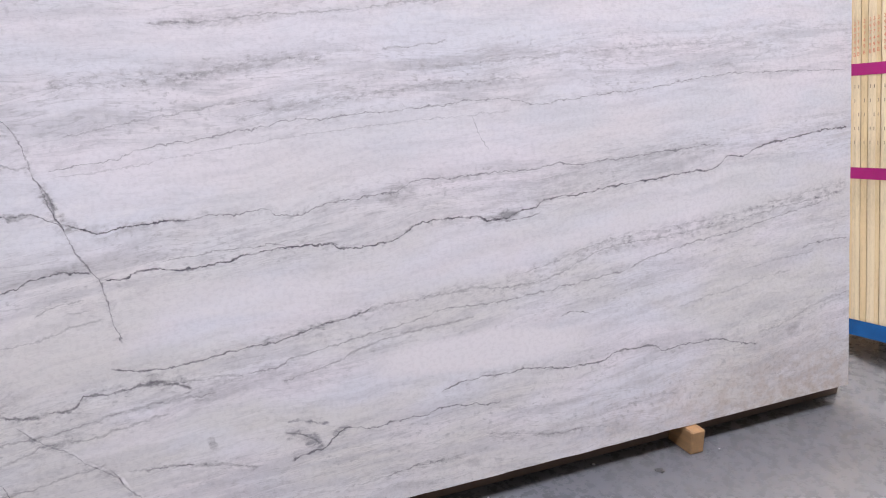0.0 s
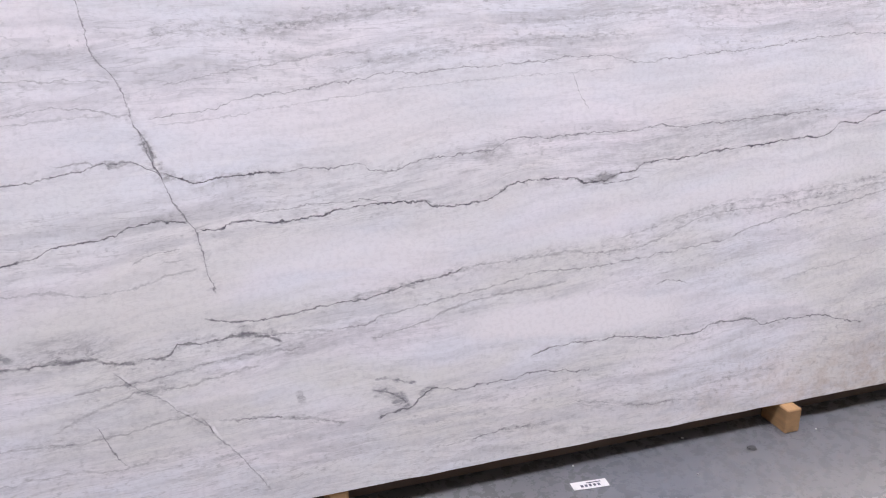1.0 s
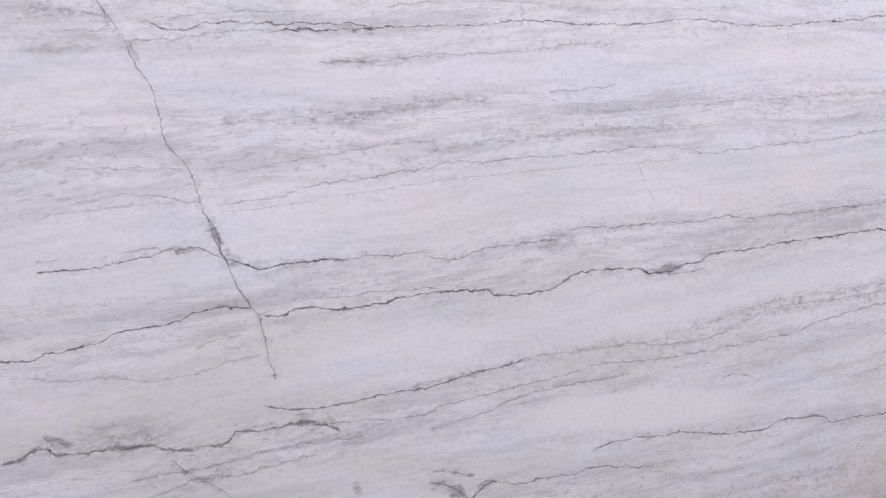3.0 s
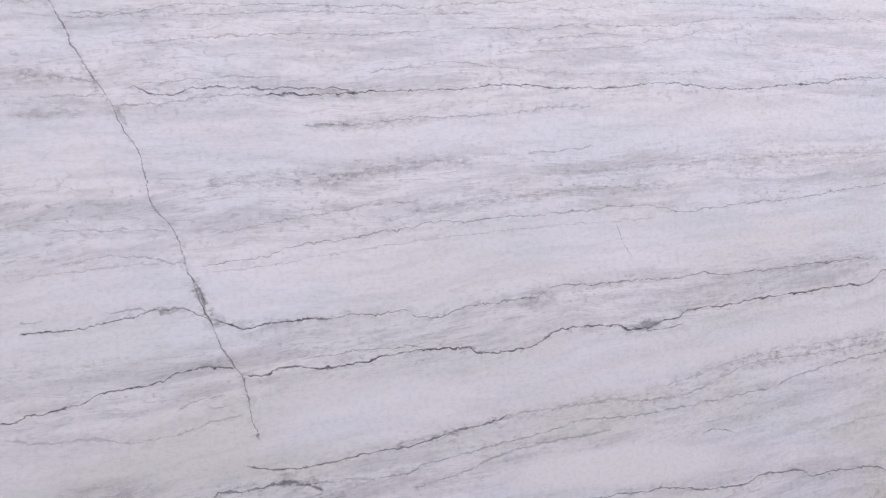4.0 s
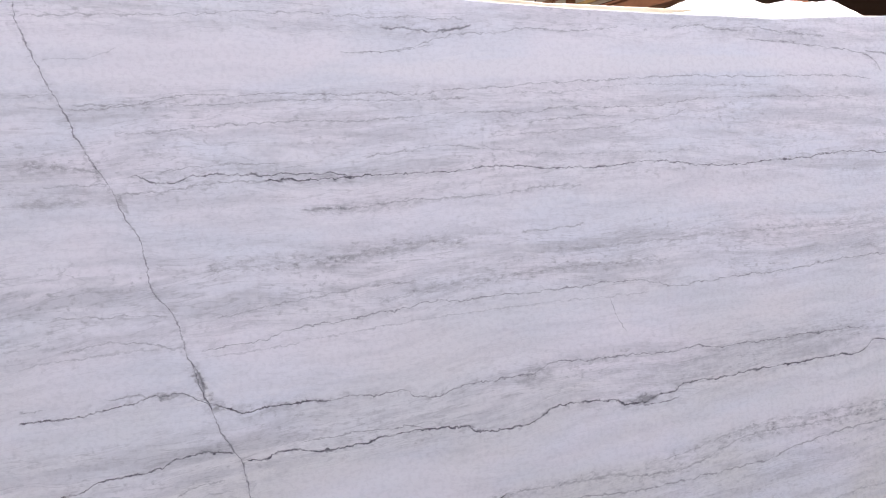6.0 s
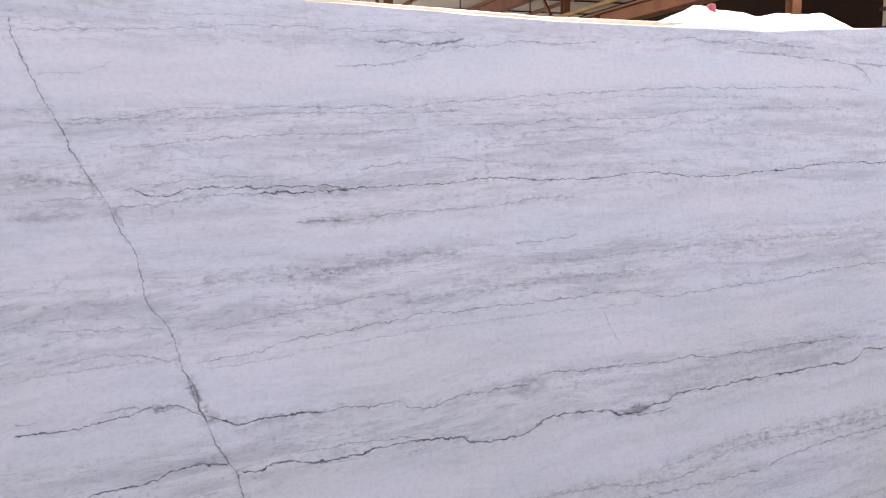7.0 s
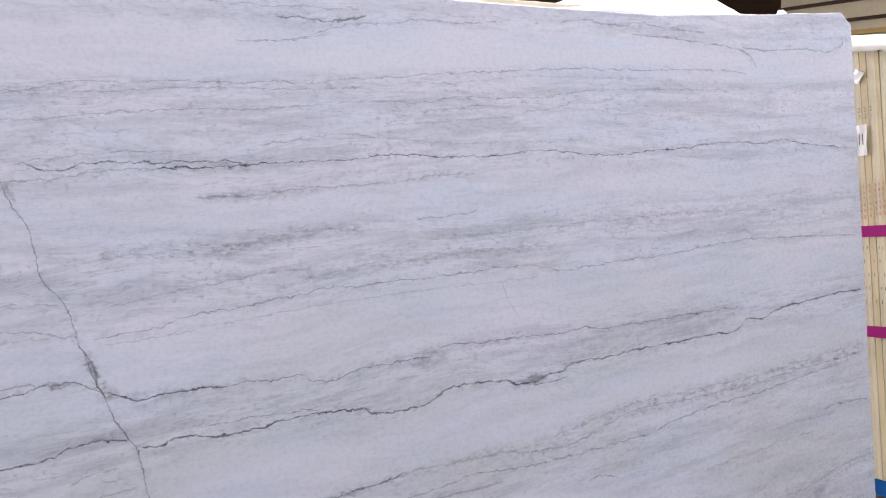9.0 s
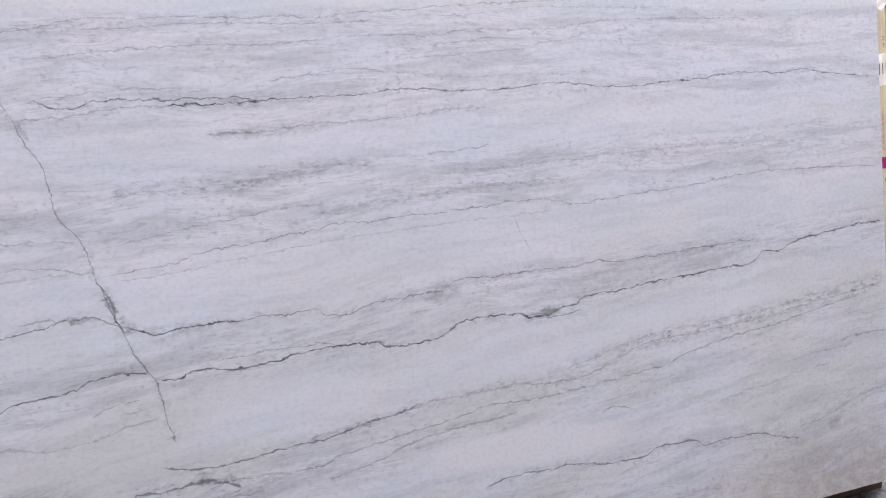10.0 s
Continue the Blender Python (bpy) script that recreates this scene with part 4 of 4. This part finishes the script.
def marking(text, mat, parent, x, y, z, size, gap):
    """Handwriting down the sawn edge of a slab, one character under the other."""
    data = bpy.data.curves.new("marking", "FONT")
    data.body, data.size, data.align_x, data.space_line = "\n".join(text), size, "CENTER", gap
    data.materials.append(mat)
    ob = new("marking", data)
    ob.parent = parent
    ob.matrix_basis = pose(x, y, z, 90, 0, -90)
    return ob


layer_y, n = -0.30, 0
while layer_y < 0.62:
    thick = (0.030, 0.020, 0.021, 0.020)[n % 4]
    h = 1.845 + 0.02 * math.sin(n * 2.1)
    end = BX + 0.003 * math.sin(n * 1.7)
    s = mesh_object("cream_slab", slab_mesh([(end, 0.046), (BX + 2.9, 0.046), (BX + 2.9, h), (end, h)], thick, 0.0012, 40.0 + n, 0.0005), (edge_stone, edge_pale, edge_pale)[n % 3])
    s.matrix_world = pose(0, layer_y, LIFT, -LEAN, 0, 0)
    tagged(s, "cream stone slab in a taped bundle, edge outward", "stone slab", "bundled slabs")
    if 0.10 < layer_y < 0.42:
        lean_drop = layer_y * math.sin(radians(LEAN))
        mid = thick * 0.5
        marking("39749B", red_ink, s, end - 0.002, mid, 1.318 - lean_drop - 0.12 * (layer_y - 0.2), 0.021, 1.15)
        for k in range(5):
            if (k * 2 + n) % 3:
                z = 1.06 - 0.055 * k - lean_drop
                part("marking", boxed((end - 0.002, mid - 0.003, z), (end - 0.0008, mid - 0.0012, z + 0.014)), black_ink, s)
        for text, y in (("23", 0.290), ("22", 0.266), ("21", 0.242)):
            if abs(layer_y - y) < 0.012:
                marking(text, black_ink, s, end - 0.002, mid, 1.62 - lean_drop, 0.026, 1.05)
    layer_y += thick + 0.0004
    n += 1

STRAPS = pose(0, 0, LIFT, -LEAN, 0, 0)


def strap(z, height, mat, label):
    bm = bmesh.new()
    box(bm, (BX - 0.0115, -0.34, z), (BX - 0.010, 0.66, z + height))
    box(bm, (BX - 0.0115, -0.34, z), (BX + 1.2, -0.3385, z + height))
    ob = mesh_object("packing_tape", bm, mat)
    ob.matrix_world = STRAPS
    return tagged(ob, label, "tape", "tapes round the bundle")


strap(1.111, 0.046, purple_tape, "magenta packing tape round the bundled slabs")
strap(0.702, 0.046, purple_tape, "magenta packing tape round the bundled slabs")
strap(0.052, 0.066, blue_tape, "scuffed blue tape round the foot of the bundle")

for y in (0.05, 0.75):
    for x in (BX + 0.4, BX + 2.2):
        ob = mesh_object("timber_bearer", boxed((x - 0.045, y - 0.30, 0), (x + 0.045, y + 0.05, LIFT + 0.030), 0.004), timber)
        tagged(ob, "pine bearer under the taped bundle of slabs", "wood block", "bundle bearers")

def cover_mesh():
    """Film over the bundle: flat on top, folded down a hand's width over the sawn ends."""
    bm = bmesh.new()
    grid = []
    for j in range(41):
        y = -0.36 + 1.06 * j / 40
        top = 1.872 + 0.20 * y
        hang = 0.062 + 0.016 * noise.noise((y * 9, 2.0, 1.0)) + 0.008 * noise.noise((y * 31, 5.0, 1.0))
        row = []
        for k, (x, z) in enumerate(((BX - 0.017, top - hang), (BX - 0.019, top - hang * 0.5), (BX - 0.014, top - 0.012), (BX + 0.01, top + 0.004), (BX + 0.5, top + 0.008), (BX + 1.6, top))):
            row.append(bm.verts.new((x - 0.004 * abs(noise.noise((y * 24, k * 1.7, 4.0))), y, z + 0.003 * noise.noise((y * 20, k, 9.0)))))
        grid.append(row)
    for j in range(40):
        for k in range(5):
            bm.faces.new((grid[j][k], grid[j + 1][k], grid[j + 1][k + 1], grid[j][k + 1]))
    return bm


film("plastic_film", cover_mesh(), STRAPS, "white plastic film folded over the top of the bundle")


def tag(y, z, w, h, turn, label):
    bm = bmesh.new()
    rows = [[bm.verts.new((-0.004 * math.sin(i * 1.3 + j), (i / 5 - 0.5) * w, (j / 5 - 0.5) * h)) for j in range(6)] for i in range(6)]
    for i in range(5):
        for j in range(5):
            bm.faces.new((rows[i][j], rows[i + 1][j], rows[i + 1][j + 1], rows[i][j + 1]))
    ob = mesh_object("paper_tag", bm, paper)
    ob.matrix_world = STRAPS @ pose(BX - 0.016, y, z, turn, 0, 0)
    ob.modifiers.new("thickness", "SOLIDIFY").thickness = 0.0008
    return tagged(ob, label, "paper tag")


tag(0.285, 1.765, 0.045, 0.05, 30, "torn white paper tag on a slab edge")
slip = tag(0.285, 1.505, 0.060, 0.125, 0, "white paper slip with faded print on the slab edges")
for k in range(3):
    part("print", boxed((-0.0065, -0.018 + 0.016 * k, -0.02), (-0.0055, -0.015 + 0.016 * k, 0.025)), print_ink, slip)

# ---- small things on the floor ----
ticket = empty("paper_label", pose(1.622, -0.081, 0.0, 0, 0, -5.5))
part("card", boxed((-0.055, -0.018, 0.0005), (0.055, 0.018, 0.0015)), paper, ticket)
for k in range(5):
    part("print", boxed((-0.030 + 0.013 * k, -0.010, 0.0016), (-0.022 + 0.013 * k, 0.001, 0.0020)), print_ink, ticket)
part("print", boxed((-0.008, 0.006, 0.0016), (0.036, 0.010, 0.0020)), print_ink, ticket)
tagged(ticket, "small white printed paper label on the concrete", "label")

chip = bmesh.new()
bmesh.ops.create_icosphere(chip, subdivisions=2, radius=0.011)
for v in chip.verts:
    v.co *= 1 + 0.5 * noise.noise(v.co * 120)
    v.co.z = max(v.co.z * 0.35 + 0.003, 0.0)
    v.co.x *= 1.5
chip_ob = mesh_object("stone_chip", chip, chip_stone)
chip_ob.matrix_world = pose(2.192, -0.078, 0, 0, 0, -25)
tagged(chip_ob, "small dark stone chip on the concrete", "debris")
for i, (x, y, r) in enumerate(((2.02, 0.045, 0.006), (1.62, 0.02, 0.004), (2.46, -0.05, 0.004), (1.95, -0.14, 0.004))):
    bm = bmesh.new()
    bmesh.ops.create_icosphere(bm, subdivisions=1, radius=r)
    for v in bm.verts:
        v.co.z = max(0.0, v.co.z * 0.5 + 0.001)
    ob = mesh_object("plaster_crumb", bm, paper)
    ob.matrix_world = pose(x, y, 0, 0, 0, 40 * i)
    tagged(ob, "tiny white crumb on the concrete", "debris", "crumbs")

wedge = mesh_object("plastic_wedge", boxed((2.096, 0.05, 1.895), (2.120, 0.072, 1.986), 0.004), red_paint)
wedge.matrix_world = STACK
tagged(wedge, "red plastic wedge standing between the slab tops", "wedge")
